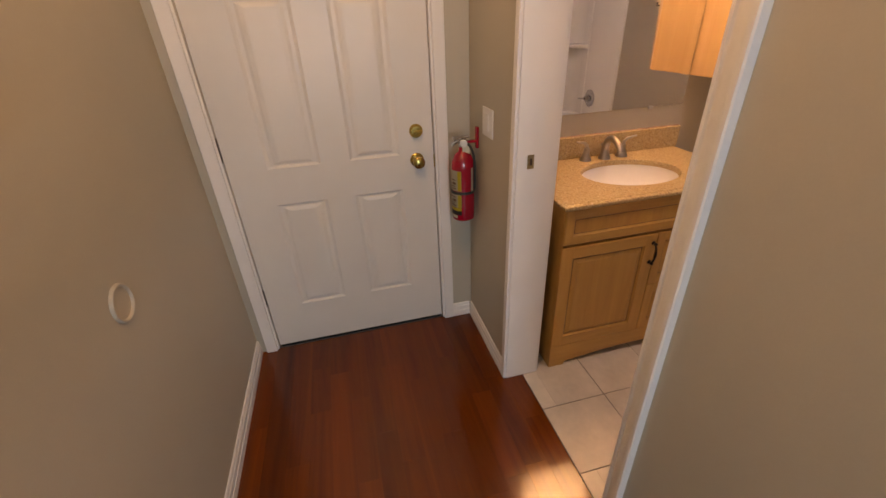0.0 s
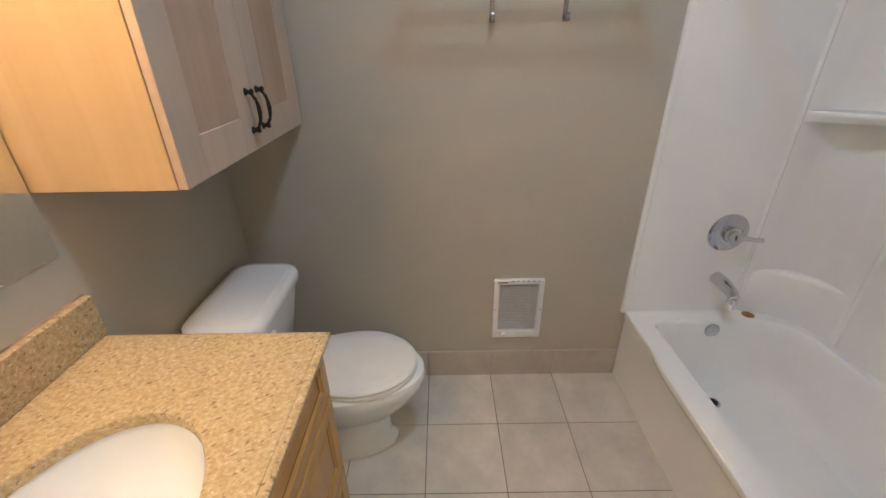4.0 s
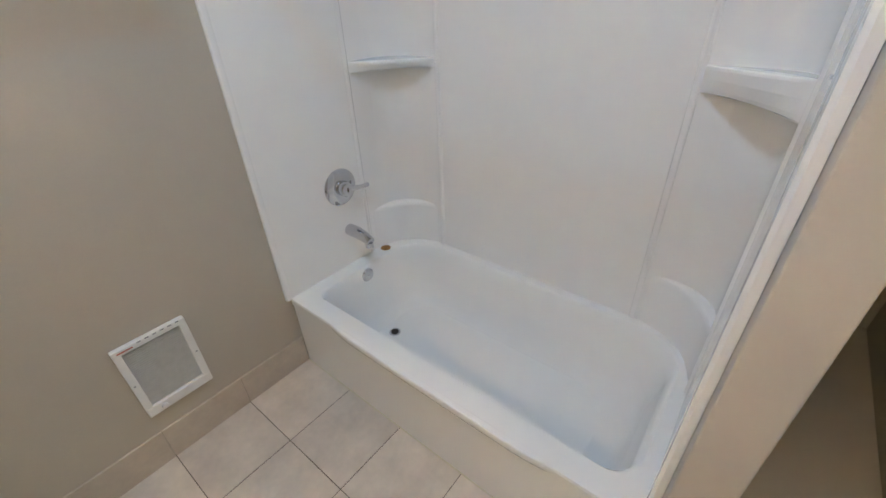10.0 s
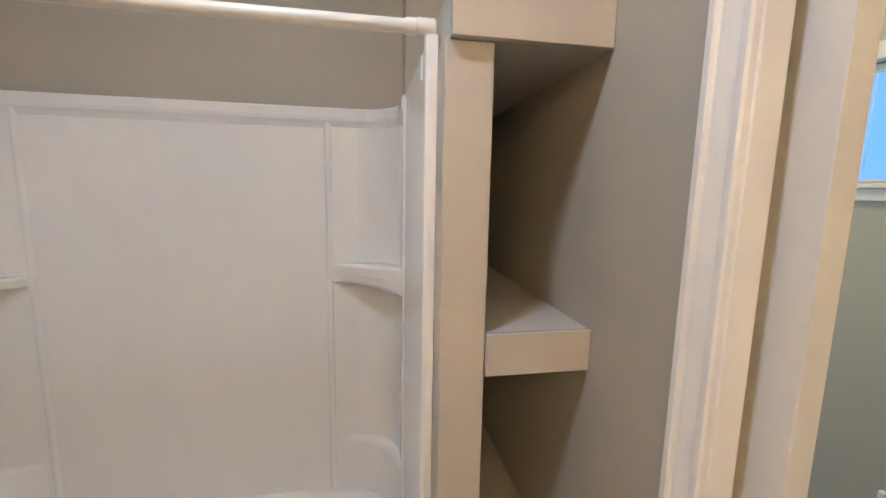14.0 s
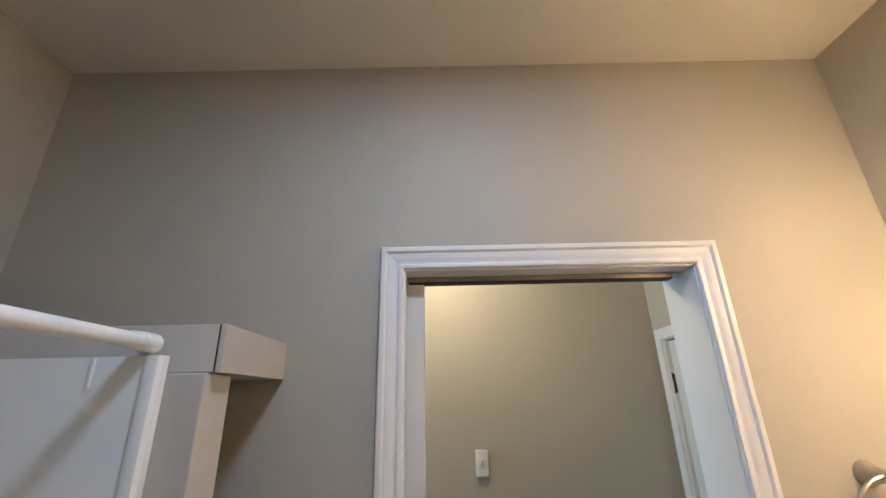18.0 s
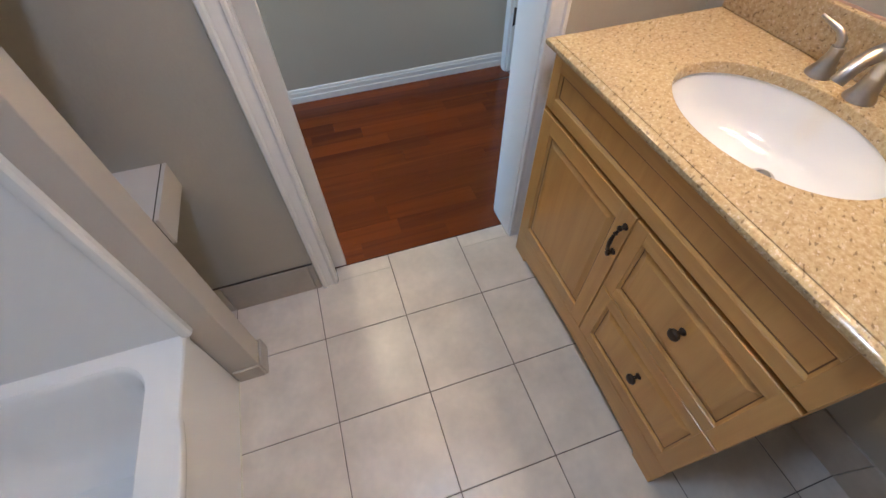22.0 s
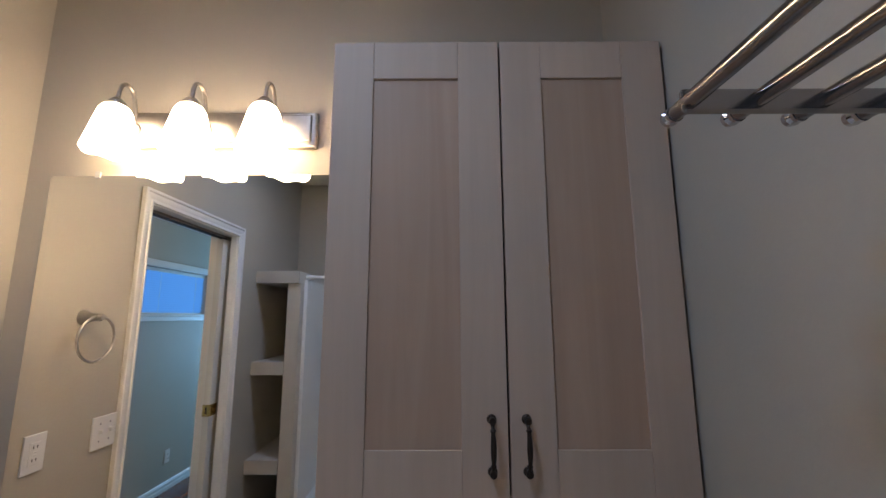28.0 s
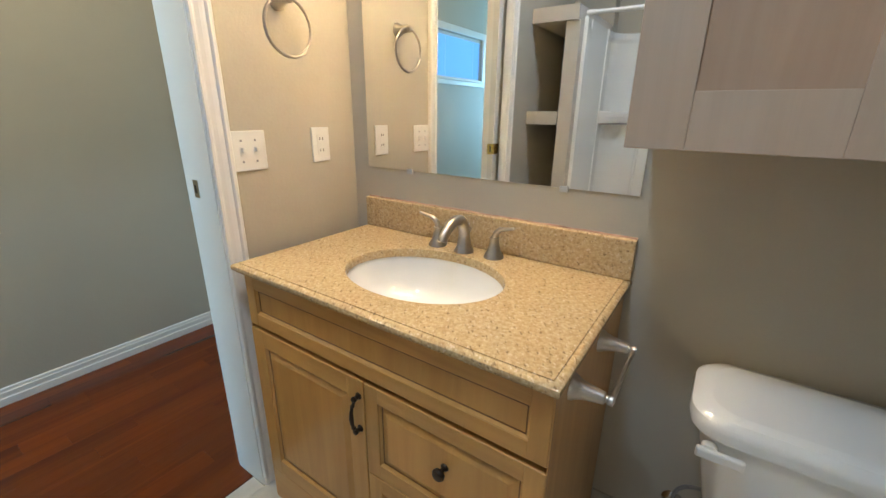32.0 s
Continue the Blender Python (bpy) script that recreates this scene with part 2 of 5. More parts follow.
M_CHROME = mat("chrome", (0.62, 0.62, 0.64), 0.1, 1.0, var=0.04, vscale=30)
M_NICKEL = mat("brushed_nickel", (0.51, 0.47, 0.43), 0.32, 1.0, var=0.06, vscale=60)
M_STEEL = mat("satin_steel", (0.33, 0.31, 0.31), 0.22, 1.0, var=0.05, vscale=40)
M_BRASS = mat("worn_brass", (0.62, 0.42, 0.14), 0.22, 1.0, var=0.12, vscale=40)
M_DARKM = mat("dark_nickel", (0.13, 0.095, 0.085), 0.25, 1.0, var=0.08, vscale=50)
M_BRONZE = mat("oil_rubbed_bronze", (0.045, 0.03, 0.022), 0.4, 0.7, var=0.15, vscale=60)
M_BLACK = mat("black_rubber", (0.015, 0.015, 0.015), 0.5, var=0.1)
M_RED = mat("red_enamel", (0.40, 0.004, 0.020), 0.2, coat=0.4, var=0.04, vscale=12)
M_LABEL = mat("cream_label", (0.62, 0.58, 0.45), 0.5, var=0.05, vscale=40)
M_YELLOW = mat("yellow_label", (0.70, 0.55, 0.06), 0.5, var=0.05, vscale=40)
M_LOUVRE = mat("pale_grey_louvre", (0.60, 0.59, 0.58), 0.4, var=0.05, vscale=50)
M_GRILL = mat("grey_grill_metal", (0.30, 0.30, 0.31), 0.4, 0.6, var=0.1, vscale=50)
M_BACK = mat("grey_heater_inside", (0.40, 0.40, 0.41), 0.6, var=0.1)
M_RUST = mat("rust_stain", (0.33, 0.15, 0.035), 0.7, var=0.3, vscale=60)
M_HOLE = mat("dark_hole", (0.02, 0.012, 0.008), 0.6, var=0.2)
M_MIRROR = mat("mirror_silver", (0.86, 0.87, 0.86), 0.015, 1.0)
M_CLIP = mat("clear_plastic_clip", (0.50, 0.50, 0.49), 0.25, var=0.03, vscale=40)
M_SHADE = emitter("lit_frosted_shade", (1.0, 0.80, 0.56), 5.0)
# the glass glows less towards its neck, away from the bulb
nt = M_SHADE.node_tree
geo_ = nt.nodes.new("ShaderNodeNewGeometry")
sep_ = nt.nodes.new("ShaderNodeSeparateXYZ")
fall = nt.nodes.new("ShaderNodeMapRange")
for k, v in (("From Min", 2.190), ("From Max", 2.075), ("To Min", 3.2), ("To Max", 9.4)):
    fall.inputs[k].default_value = v
nt.links.new(geo_.outputs["Position"], sep_.inputs[0])
nt.links.new(sep_.outputs["Z"], fall.inputs["Value"])
nt.links.new(fall.outputs[0], nt.nodes["Principled BSDF"].inputs["Emission Strength"])
M_SKYL = emitter("lit_skylight_diffuser", (0.22, 0.52, 1.0), 6.0)
M_HALLG = emitter("lit_hall_dome", (1.0, 0.82, 0.55), 3.0)
M_FROST = mat("frosted_dome_glass", (0.74, 0.72, 0.66), 0.3, var=0.03, vscale=8)
# slats emit by themselves: the blue daylight behind them is put into the material
M_BLIND = emitter("daylight_glow_slat", (0.06, 0.30, 0.85), 0.65, (0.30, 0.36, 0.42))
M_GROUND = mat("grey_ground", (0.12, 0.12, 0.10), 0.9, var=0.2, vscale=0.5)


# ---- helpers ----
def root(ob):
    p = Vector((0, 0, 0))
    while ob is not None:
        p += ob.location
        ob = ob.parent
    return p


def smooth(me, angle=35):
    bm = bmesh.new()
    bm.from_mesh(me)
    lim = radians(angle)
    for fc in bm.faces:
        if max(abs(c) for c in fc.normal) > 0.9999 and len(fc.verts) > 3:
            fc.smooth = False
    for e in bm.edges:
        e.smooth = len(e.link_faces) == 2 and e.calc_face_angle(0) < lim
    bm.to_mesh(me)
    bm.free()


def part(name, bm, material, parent=None, label="", soft=True):
    """Link the bmesh, which is in world metres, as one mesh object under its parent."""
    if parent is not None:
        bmesh.ops.translate(bm, vec=-root(parent), verts=bm.verts)
    bmesh.ops.recalc_face_normals(bm, faces=bm.faces)
    me = bpy.data.meshes.new(name)
    bm.to_mesh(me)
    bm.free()
    me.materials.append(material)
    if soft:
        smooth(me)
    ob = new(name, me)
    ob.parent = parent
    if label:
        ob["label"] = label
    return ob


def thing(name, at, label, category, group="", kind=""):
    ob = new(name)
    ob.location = at
    ob.empty_display_size = 0.05
    return tagged(ob, label, category, group, kind)


def setting(name, bm, material, label="", category="", soft=False):
    ob = part(name, bm, material, None, "", soft)
    return tagged(ob, label, category, "", "structure")


def box(x0, x1, y0, y1, z0, z1, bevel=0.0, seg=2, bm=None):
    bm = bm or bmesh.new()
    r = bmesh.ops.create_cube(bm, size=1.0)
    vs = r["verts"]
    for v in vs:
        v.co = Vector(((x0 + x1) / 2 + v.co.x * (x1 - x0), (y0 + y1) / 2 + v.co.y * (y1 - y0), (z0 + z1) / 2 + v.co.z * (z1 - z0)))
    if bevel:
        es = list({e for v in vs for e in v.link_edges})
        bmesh.ops.bevel(bm, geom=es, offset=bevel, segments=seg, affect="EDGES", profile=0.5)
    return bm


def lathe(profile, at, axis="z", seg=28, bm=None, turn=None):
    """A turned body: profile of (radius, height) pairs along the axis from the point at."""
    bm = bm or bmesh.new()
    rings = []
    for r, h in profile:
        ring = []
        for i in range(seg):
            a = 2 * math.pi * i / seg
            p = Vector((r * math.cos(a), r * math.sin(a), h))
            ring.append(p)
        rings.append(ring)
    q = {"z": Matrix.Identity(3), "x": Matrix(((0, 0, 1), (0, 1, 0), (-1, 0, 0))), "-x": Matrix(((0, 0, -1), (0, 1, 0), (1, 0, 0))),
         "y": Matrix(((1, 0, 0), (0, 0, 1), (0, -1, 0))), "-y": Matrix(((1, 0, 0), (0, 0, -1), (0, 1, 0)))}[axis]
    if turn is not None:
        q = turn
    vs = [[bm.verts.new(q @ p + Vector(at)) for p in ring] for ring in rings]
    for a, b in zip(vs, vs[1:]):
        for i in range(seg):
            bm.faces.new((a[i], a[(i + 1) % seg], b[(i + 1) % seg], b[i]))
    for ring, flip in ((vs[0], True), (vs[-1], False)):
        if (ring[0].co - ring[seg // 2].co).length > 1e-5:
            bm.faces.new(ring[::-1] if flip else ring)
    bmesh.ops.remove_doubles(bm, verts=bm.verts, dist=1e-6)
    for fc in bm.faces:
        fc.smooth = True
    return bm


def tube(points, radius, seg=12, bm=None, ends=True):
    """A round bar along the points; radius is one number or one for each point."""
    bm = bm or bmesh.new()
    pts = [Vector(p) for p in points]
    rad = radius if isinstance(radius, (list, tuple)) else [radius] * len(pts)
    up, rings = None, []
    for i, p in enumerate(pts):
        d = (pts[min(i + 1, len(pts) - 1)] - pts[max(i - 1, 0)]).normalized()
        if up is None:
            up = d.orthogonal().normalized()
        up = (up - d * up.dot(d)).normalized()
        side = d.cross(up)
        rings.append([bm.verts.new(p + rad[i] * (math.cos(2 * math.pi * k / seg) * up + math.sin(2 * math.pi * k / seg) * side)) for k in range(seg)])
    for a, b in zip(rings, rings[1:]):
        for k in range(seg):
            bm.faces.new((a[k], a[(k + 1) % seg], b[(k + 1) % seg], b[k]))
    if ends:
        bm.faces.new(rings[0][::-1])
        bm.faces.new(rings[-1])
    for fc in bm.faces:
        fc.smooth = True
    return bm


def arc(p0, p1, p2, n=10):
    """Points of a smooth bend from p0 to p2, drawn towards p1."""
    a, b, c = Vector(p0), Vector(p1), Vector(p2)
    return [a * (1 - s) ** 2 + b * 2 * s * (1 - s) + c * s * s for s in (i / n for i in range(n + 1))]


def loft(rings, cap0=True, cap1=True, bm=None):
    bm = bm or bmesh.new()
    vs = [[bm.verts.new(p) for p in ring] for ring in rings]
    n = len(vs[0])
    for a, b in zip(vs, vs[1:]):
        for i in range(n):
            bm.faces.new((a[i], a[(i + 1) % n], b[(i + 1) % n], b[i]))
    if cap0:
        bm.faces.new(vs[0][::-1])
    if cap1:
        bm.faces.new(vs[-1])
    for fc in bm.faces:
        fc.smooth = True
    return bm


def rrect(x0, x1, y0, y1, r, z, n=6):
    """A rounded rectangle at the height z; r: the radius, or the four radii from (x1, y1) anticlockwise."""
    rr = r if isinstance(r, (list, tuple)) else [r] * 4
    out = []
    for k, (cx, cy, a) in enumerate(((x1 - rr[0], y1 - rr[0], 0), (x0 + rr[1], y1 - rr[1], 90), (x0 + rr[2], y0 + rr[2], 180), (x1 - rr[3], y0 + rr[3], 270))):
        for i in range(n + 1):
            t = radians(a + 90 * i / n)
            out.append(Vector((cx + rr[k] * math.cos(t), cy + rr[k] * math.sin(t), z)))
    return out


def prism(outline, axis, a, b, bm=None):
    """A flat outline of (u, v) pairs pushed along the axis from a to b; (u, v) are the other two axes in order."""
    bm = bm or bmesh.new()

    def at(u, v, w):
        return {"x": (w, u, v), "y": (u, w, v), "z": (u, v, w)}[axis]
    lo = [bm.verts.new(at(u, v, a)) for u, v in outline]
    hi = [bm.verts.new(at(u, v, b)) for u, v in outline]
    n = len(outline)
    for i in range(n):
        bm.faces.new((lo[i], lo[(i + 1) % n], hi[(i + 1) % n], hi[i]))
    bm.faces.new(lo[::-1])
    bm.faces.new(hi)
    for fc in bm.faces:
        fc.smooth = n > 8
    return bm


# ---- structure ----
XV, XT, YD, YH, ZC = 0.185, 2.63, 0.088, 1.866, 2.75
YS, YF, XE, XEND = -0.066, -1.26, 0.178, 5.20
W = 0.12
OX0, OX1, OZ = 0.712, 1.478, 2.088

part_wall = "gypsum wall painted warm greige"
setting("wall_vanity", box(XV - W, XV, YS + 0.002, YH + W, 0, ZC), M_WALL, part_wall, "wall")
setting("wall_heater", box(XV, XT + W, YH, YH + W, 0, ZC), M_WALL, part_wall, "wall")
setting("wall_tub", box(XT, XT + W, YD, YH, 0, ZC), M_WALL, part_wall, "wall")


def carved(xs, ys, zs, voids):
    """One closed wall that fills the grid of breakpoints but for the voids (x0, x1, y0, y1, z0, z1)."""
    bm = bmesh.new()
    cuts = [sorted({*c, *(v for q in voids for v in q[2 * k:2 * k + 2] if c[0] < v < c[1])}) for k, c in enumerate((xs, ys, zs))]
    nx, ny, nz = (len(c) - 1 for c in cuts)

    def solid(i, j, k):
        if not (0 <= i < nx and 0 <= j < ny and 0 <= k < nz):
            return False
        x, y, z = ((c[n] + c[n + 1]) / 2 for c, n in zip(cuts, (i, j, k)))
        return not any(q[0] < x < q[1] and q[2] < y < q[3] and q[4] < z < q[5] for q in voids)
    made = {}

    def corner_at(i, j, k):
        if (i, j, k) not in made:
            made[i, j, k] = bm.verts.new((cuts[0][i], cuts[1][j], cuts[2][k]))
        return made[i, j, k]
    for i, j, k in itertools.product(range(nx), range(ny), range(nz)):
        if not solid(i, j, k):
            continue
        for ax in range(3):
            for side in (0, 1):
                step = [0, 0, 0]
                step[ax] = 1 if side else -1
                if solid(i + step[0], j + step[1], k + step[2]):
                    continue
                u, v = [n for n in range(3) if n != ax]
                quad = []
                for du, dv in ((0, 0), (1, 0), (1, 1), (0, 1)):
                    at = [i, j, k]
                    at[ax] += side
                    at[u] += du
                    at[v] += dv
                    quad.append(corner_at(*at))
                bm.faces.new(quad)
    return bm


# the door wall with its opening and the pocket for the sliding door
setting("wall_door", carved((XV, XEND), (YS, YD), (0, ZC), [(OX0, OX1, -1, 1, -1, OZ), (OX1 - 0.001, 2.2, -0.03, 0.05, -1, 2.1)]), M_WALL, "painted greige wall with a pocket doorway", "wall")
setting("wall_chase", box(2.515, XT, YD, 0.385, 0, ZC), M_WALL, "boxed-out greige wall behind the shelf niche", "wall")
# hall walls
WX0, WX1, WZ0, WZ1 = 2.13, 3.50, 1.625, 2.045
setting("wall_hall", carved((XE - W, XEND), (YF - W, YF), (0, ZC), [(WX0, WX1, -9, 9, WZ0, WZ1)]), M_WALL, "long greige hall wall with a high window", "wall")
DY0, DY1, DZ = -1.157, -0.243, 2.035
setting("wall_entry", carved((XE - W, XE), (YF, YS), (0, ZC), [(-9, 9, DY0 - 0.02, DY1 + 0.02, -1, DZ + 0.02)]), M_WALL, "greige wall round the entry door", "wall")
setting("wall_hall_end", carved((XEND, XEND + W), (YF - W, YD), (0, ZC), [(-9, 9, YF + 0.19, -0.17, 0.90, 2.10)]), M_WALL, "plain greige wall at the end of the hall", "wall")
setting("ceiling", box(XV - W, XT + W, YD, YH + W, ZC, ZC + 0.1), M_CEIL, "lightly textured greige bathroom ceiling", "ceiling")
setting("ceiling_hall", box(XE - W, XEND + W, YF - W, YD, ZC + 0.0005, ZC + 0.1), M_CEIL, "plain hall ceiling", "ceiling")
setting("ground", box(-60, 60, -60, 60, -0.40, -0.30), M_GROUND, "plain ground outside", "ground")

# floor beds under tile and plank
floor_bath = setting("floor_bathroom", box(XV - 0.02, XT, 0.022, YH + 0.02, -0.10, -0.0025), M_GROUT, "bathroom floor of pale square tiles with dark grout", "floor")
floor_hall = setting("floor_hall", box(XE - W, XEND, YF - 0.02, 0.020, -0.10, -0.0015), M_SUB, "glossy red-brown hardwood strip floor", "floor")


def casing(side, name, x0, x1, zt, yface, out, parent, w=0.058):
    """Moulded door casing; side -1, 1 or 0 for the head. out: +1 or -1, the way in which it stands off the wall."""
    prof = [(0.0, 0.009), (0.003, 0.0125), (0.010, 0.0125), (0.013, 0.0085), (0.017, 0.0085), (0.027, 0.0115), (0.036, 0.0130), (0.041, 0.0130), (0.043, 0.0165), (0.046, 0.0195), (0.055, 0.0195), (0.058, 0.0165), (0.058, 0.0), (0.0, 0.0)]
    bm = bmesh.new()
    n = len(prof)

    def ring(fn):
        return [bm.verts.new(fn(u, d)) for u, d in prof]
    if side:
        xe = x0 if side < 0 else x1
        a = ring(lambda u, d: (xe + side * u, yface + out * d, 0.0))
        b = ring(lambda u, d: (xe + side * u, yface + out * d, zt + u))
    else:
        a = ring(lambda u, d: (x0 - u, yface + out * d, zt + u))
        b = ring(lambda u, d: (x1 + u, yface + out * d, zt + u))
    for i in range(n):
        bm.faces.new((a[i], a[(i + 1) % n], b[(i + 1) % n], b[i]))
    bm.faces.new(a[::-1])
    bm.faces.new(b)
    return part(name, bm, M_TRIM, parent, "", False)


# ---- bathroom doorway with its pocket door ----
frame_1 = thing("door_frame", (1.1, 0.0, 0), "white moulded casing round the bathroom doorway", "door frame", kind="structure")
JX0, JX1, JZ = 0.724, 1.468, 2.078
casing(-1, "casing", JX0 - 0.004, JX1 + 0.004, JZ + 0.004, YD, 1, frame_1)
casing(1, "casing", JX0 - 0.004, JX1 + 0.004, JZ + 0.004, YD, 1, frame_1)
casing(0, "head_casing", JX0 - 0.004, JX1 + 0.004, JZ + 0.004, YD, 1, frame_1)
part("casing", box(JX0 - 0.036, JX0 - 0.003, YS - 0.013, YS, 0, JZ + 0.004, 0.003), M_TRIM, frame_1, "narrow flat white casing strip")
casing(1, "casing", JX0 - 0.004, JX1 + 0.004, JZ + 0.004, YS, -1, frame_1)
casing(0, "head_casing", JX0 - 0.004, JX1 + 0.004, JZ + 0.004, YS, -1, frame_1)
jamb = part("jamb", box(OX0, JX0, YS, YD, 0, OZ, 0.001), M_TRIM, frame_1)
plate = part("strike_plate", box(JX0, JX0 + 0.0022, -0.025, 0.001, 1.046, 1.098, 0.0008), mat("aged_brass", (0.40, 0.29, 0.17), 0.35, 1.0, var=0.15, vscale=60), jamb, "aged brass strike plate")
part("strike_hole", box(JX0 + 0.0012, JX0 + 0.0026, -0.016, -0.008, 1.060, 1.084), M_DARKM, plate)
part("split_jamb", box(JX1, OX1, 0.050, YD, 0, OZ, 0.001), M_TRIM, frame_1)
part("split_jamb", box(JX1, OX1, YS, -0.030, 0, OZ, 0.001), M_TRIM, frame_1)
part("head_jamb", box(JX0, JX1, 0.030, YD, JZ, OZ, 0.001), M_TRIM, frame_1)
part("head_jamb", box(JX0, JX1, YS, -0.012, JZ, OZ, 0.001), M_TRIM, frame_1)
track = part("door_track", box(JX0 + 0.022, JX1 - 0.002, -0.006, 0.028, JZ - 0.014, OZ - 0.001, 0.002), mat("dull_bronze_track", (0.34, 0.29, 0.25), 0.35, 0.6, var=0.1, vscale=20), frame_1, "dull metal sliding track")
part("track_slot", box(JX0 + 0.024, JX1 - 0.004, -0.003, 0.0284, JZ - 0.0165, JZ - 0.0135), M_HOLE, track, "dark slot under the track")

pocket = thing("pocket_door", (1.45, 0.01, 0), "white pocket door slid almost wholly into the wall", "door", kind="structure")
PX = 1.423
part("door_leaf", box(PX, 2.15, -0.008, 0.028, 0.012, 2.058, 0.0015), M_DOORP, pocket)
LZ0, LZ1 = 1.043, 1.106
latch = part("latch_plate", box(PX - 0.0025, PX + 0.0005, -0.0085, 0.0285, LZ0, LZ1, 0.0006), M_BRASS, pocket, "worn brass edge plate")
part("edge_pull", box(PX - 0.0038, PX - 0.0022, 0.005, 0.015, 1.058, 1.092, 0.0006), M_BRONZE, latch)
for zz in (LZ0 + 0.007, LZ1 - 0.007):
    part("screw", lathe([(0, 0), (0.0032, 0), (0, 0.0010)], (PX - 0.0025, 0.010, zz), "-x", 10), M_BRASS, latch)
for yf, s in ((0.0282, 1), (-0.0082, -1)):
    # face plate as a frame round a sunken cup
    x0, x1 = PX - 0.0022, PX + 0.068
    ya, yb = sorted((yf, yf + s * 0.0030))
    fp = part("face_plate", box(x0, x0 + 0.016, ya, yb, LZ0, LZ1, 0.0008), M_BRASS, pocket, "worn brass face plate")
    part("plate_edge", box(x1 - 0.014, x1, ya, yb, LZ0, LZ1, 0.0008), M_BRASS, fp)
    for za, zb in ((LZ0, LZ0 + 0.011), (LZ1 - 0.011, LZ1)):
        part("plate_edge", box(x0 + 0.0155, x1 - 0.0135, ya + 0.0002, yb - 0.0002, za, zb), M_BRASS, fp)
    cup = part("finger_cup", box(x0 + 0.016, x1 - 0.014, min(yf, yf + s * 0.0006), max(yf, yf + s * 0.0006), LZ0 + 0.011, LZ1 - 0.011), M_BRASS, fp, "sunken brass finger cup")
    part("thumb_turn", lathe([(0, 0), (0.0095, 0.0), (0.0090, 0.0030), (0.0045, 0.0055), (0, 0.006)], ((x0 + x1) / 2, yf + s * 0.0005, (LZ0 + LZ1) / 2), "y" if s > 0 else "-y", 18), M_BRASS, cup)
    part("turn_bar", box((x0 + x1) / 2 - 0.002, (x0 + x1) / 2 + 0.002, min(yf + s * 0.003, yf + s * 0.0095), max(yf + s * 0.003, yf + s * 0.0095), (LZ0 + LZ1) / 2 - 0.010, (LZ0 + LZ1) / 2 + 0.010, 0.0008), M_BRASS, cup)
    for xx in (x0 + 0.008, x1 - 0.007):
        for zz in (LZ0 + 0.008, LZ1 - 0.008):
            part("screw", lathe([(0, 0), (0.0028, 0), (0, 0.0010)], (xx, yf + s * 0.0030, zz), "y" if s > 0 else "-y", 10), M_STEEL, fp)

# ---- entry door in the hall ----
entry = thing("entry_door", (0.16, -0.70, 0), "white six-panel entry door with brass knob and deadbolt, shut", "door", kind="structure")
DX = 0.160


def panelled(x, y0, y1, z0, z1, depth, panels, thick):
    """A slab whose face looks to +x, with recessed and raised panels (y0, y1, z0, z1)."""
    bm = bmesh.new()
    ys = sorted({y0, y1, *(p[0] for p in panels), *(p[1] for p in panels)})
    zs = sorted({z0, z1, *(p[2] for p in panels), *(p[3] for p in panels)})
    grid = {(a, b): bm.verts.new((x, a, b)) for a in ys for b in zs}
    for a0, a1 in zip(ys, ys[1:]):
        for b0, b1 in zip(zs, zs[1:]):
            cy, cz = (a0 + a1) / 2, (b0 + b1) / 2
            if any(p[0] < cy < p[1] and p[2] < cz < p[3] for p in panels):
                continue
            bm.faces.new((grid[a0, b0], grid[a1, b0], grid[a1, b1], grid[a0, b1]))
    for p in panels:
        outer = [grid[p[0], p[2]], grid[p[1], p[2]], grid[p[1], p[3]], grid[p[0], p[3]]]
        prev = outer
        for inset, d in ((0.004, -0.5 * depth), (0.009, -depth), (0.017, -depth), (0.024, -0.4 * depth), (0.033, -0.05 * depth), (0.036, 0.0)):
            wide = 1.7 * inset
            cur = [bm.verts.new((x + d, a, b)) for a, b in ((p[0] + wide, p[2] + inset), (p[1] - wide, p[2] + inset), (p[1] - wide, p[3] - inset), (p[0] + wide, p[3] - inset))]
            for i in range(4):
                bm.faces.new((prev[i], prev[(i + 1) % 4], cur[(i + 1) % 4], cur[i]))
            prev = cur
        bm.faces.new(prev)
    back = [bm.verts.new((x - thick, a, b)) for a, b in ((y0, z0), (y1, z0), (y1, z1), (y0, z1))]
    bm.faces.new(back[::-1])
    bm.verts.ensure_lookup_table()
    edges = [[grid[a, z0] for a in ys], [grid[y1, b] for b in zs], [grid[a, z1] for a in reversed(ys)], [grid[y0, b] for b in reversed(zs)]]
    for i, e in enumerate(edges):
        bm.faces.new([back[i], *[v for v in e], back[(i + 1) % 4]][::-1])
    return bm


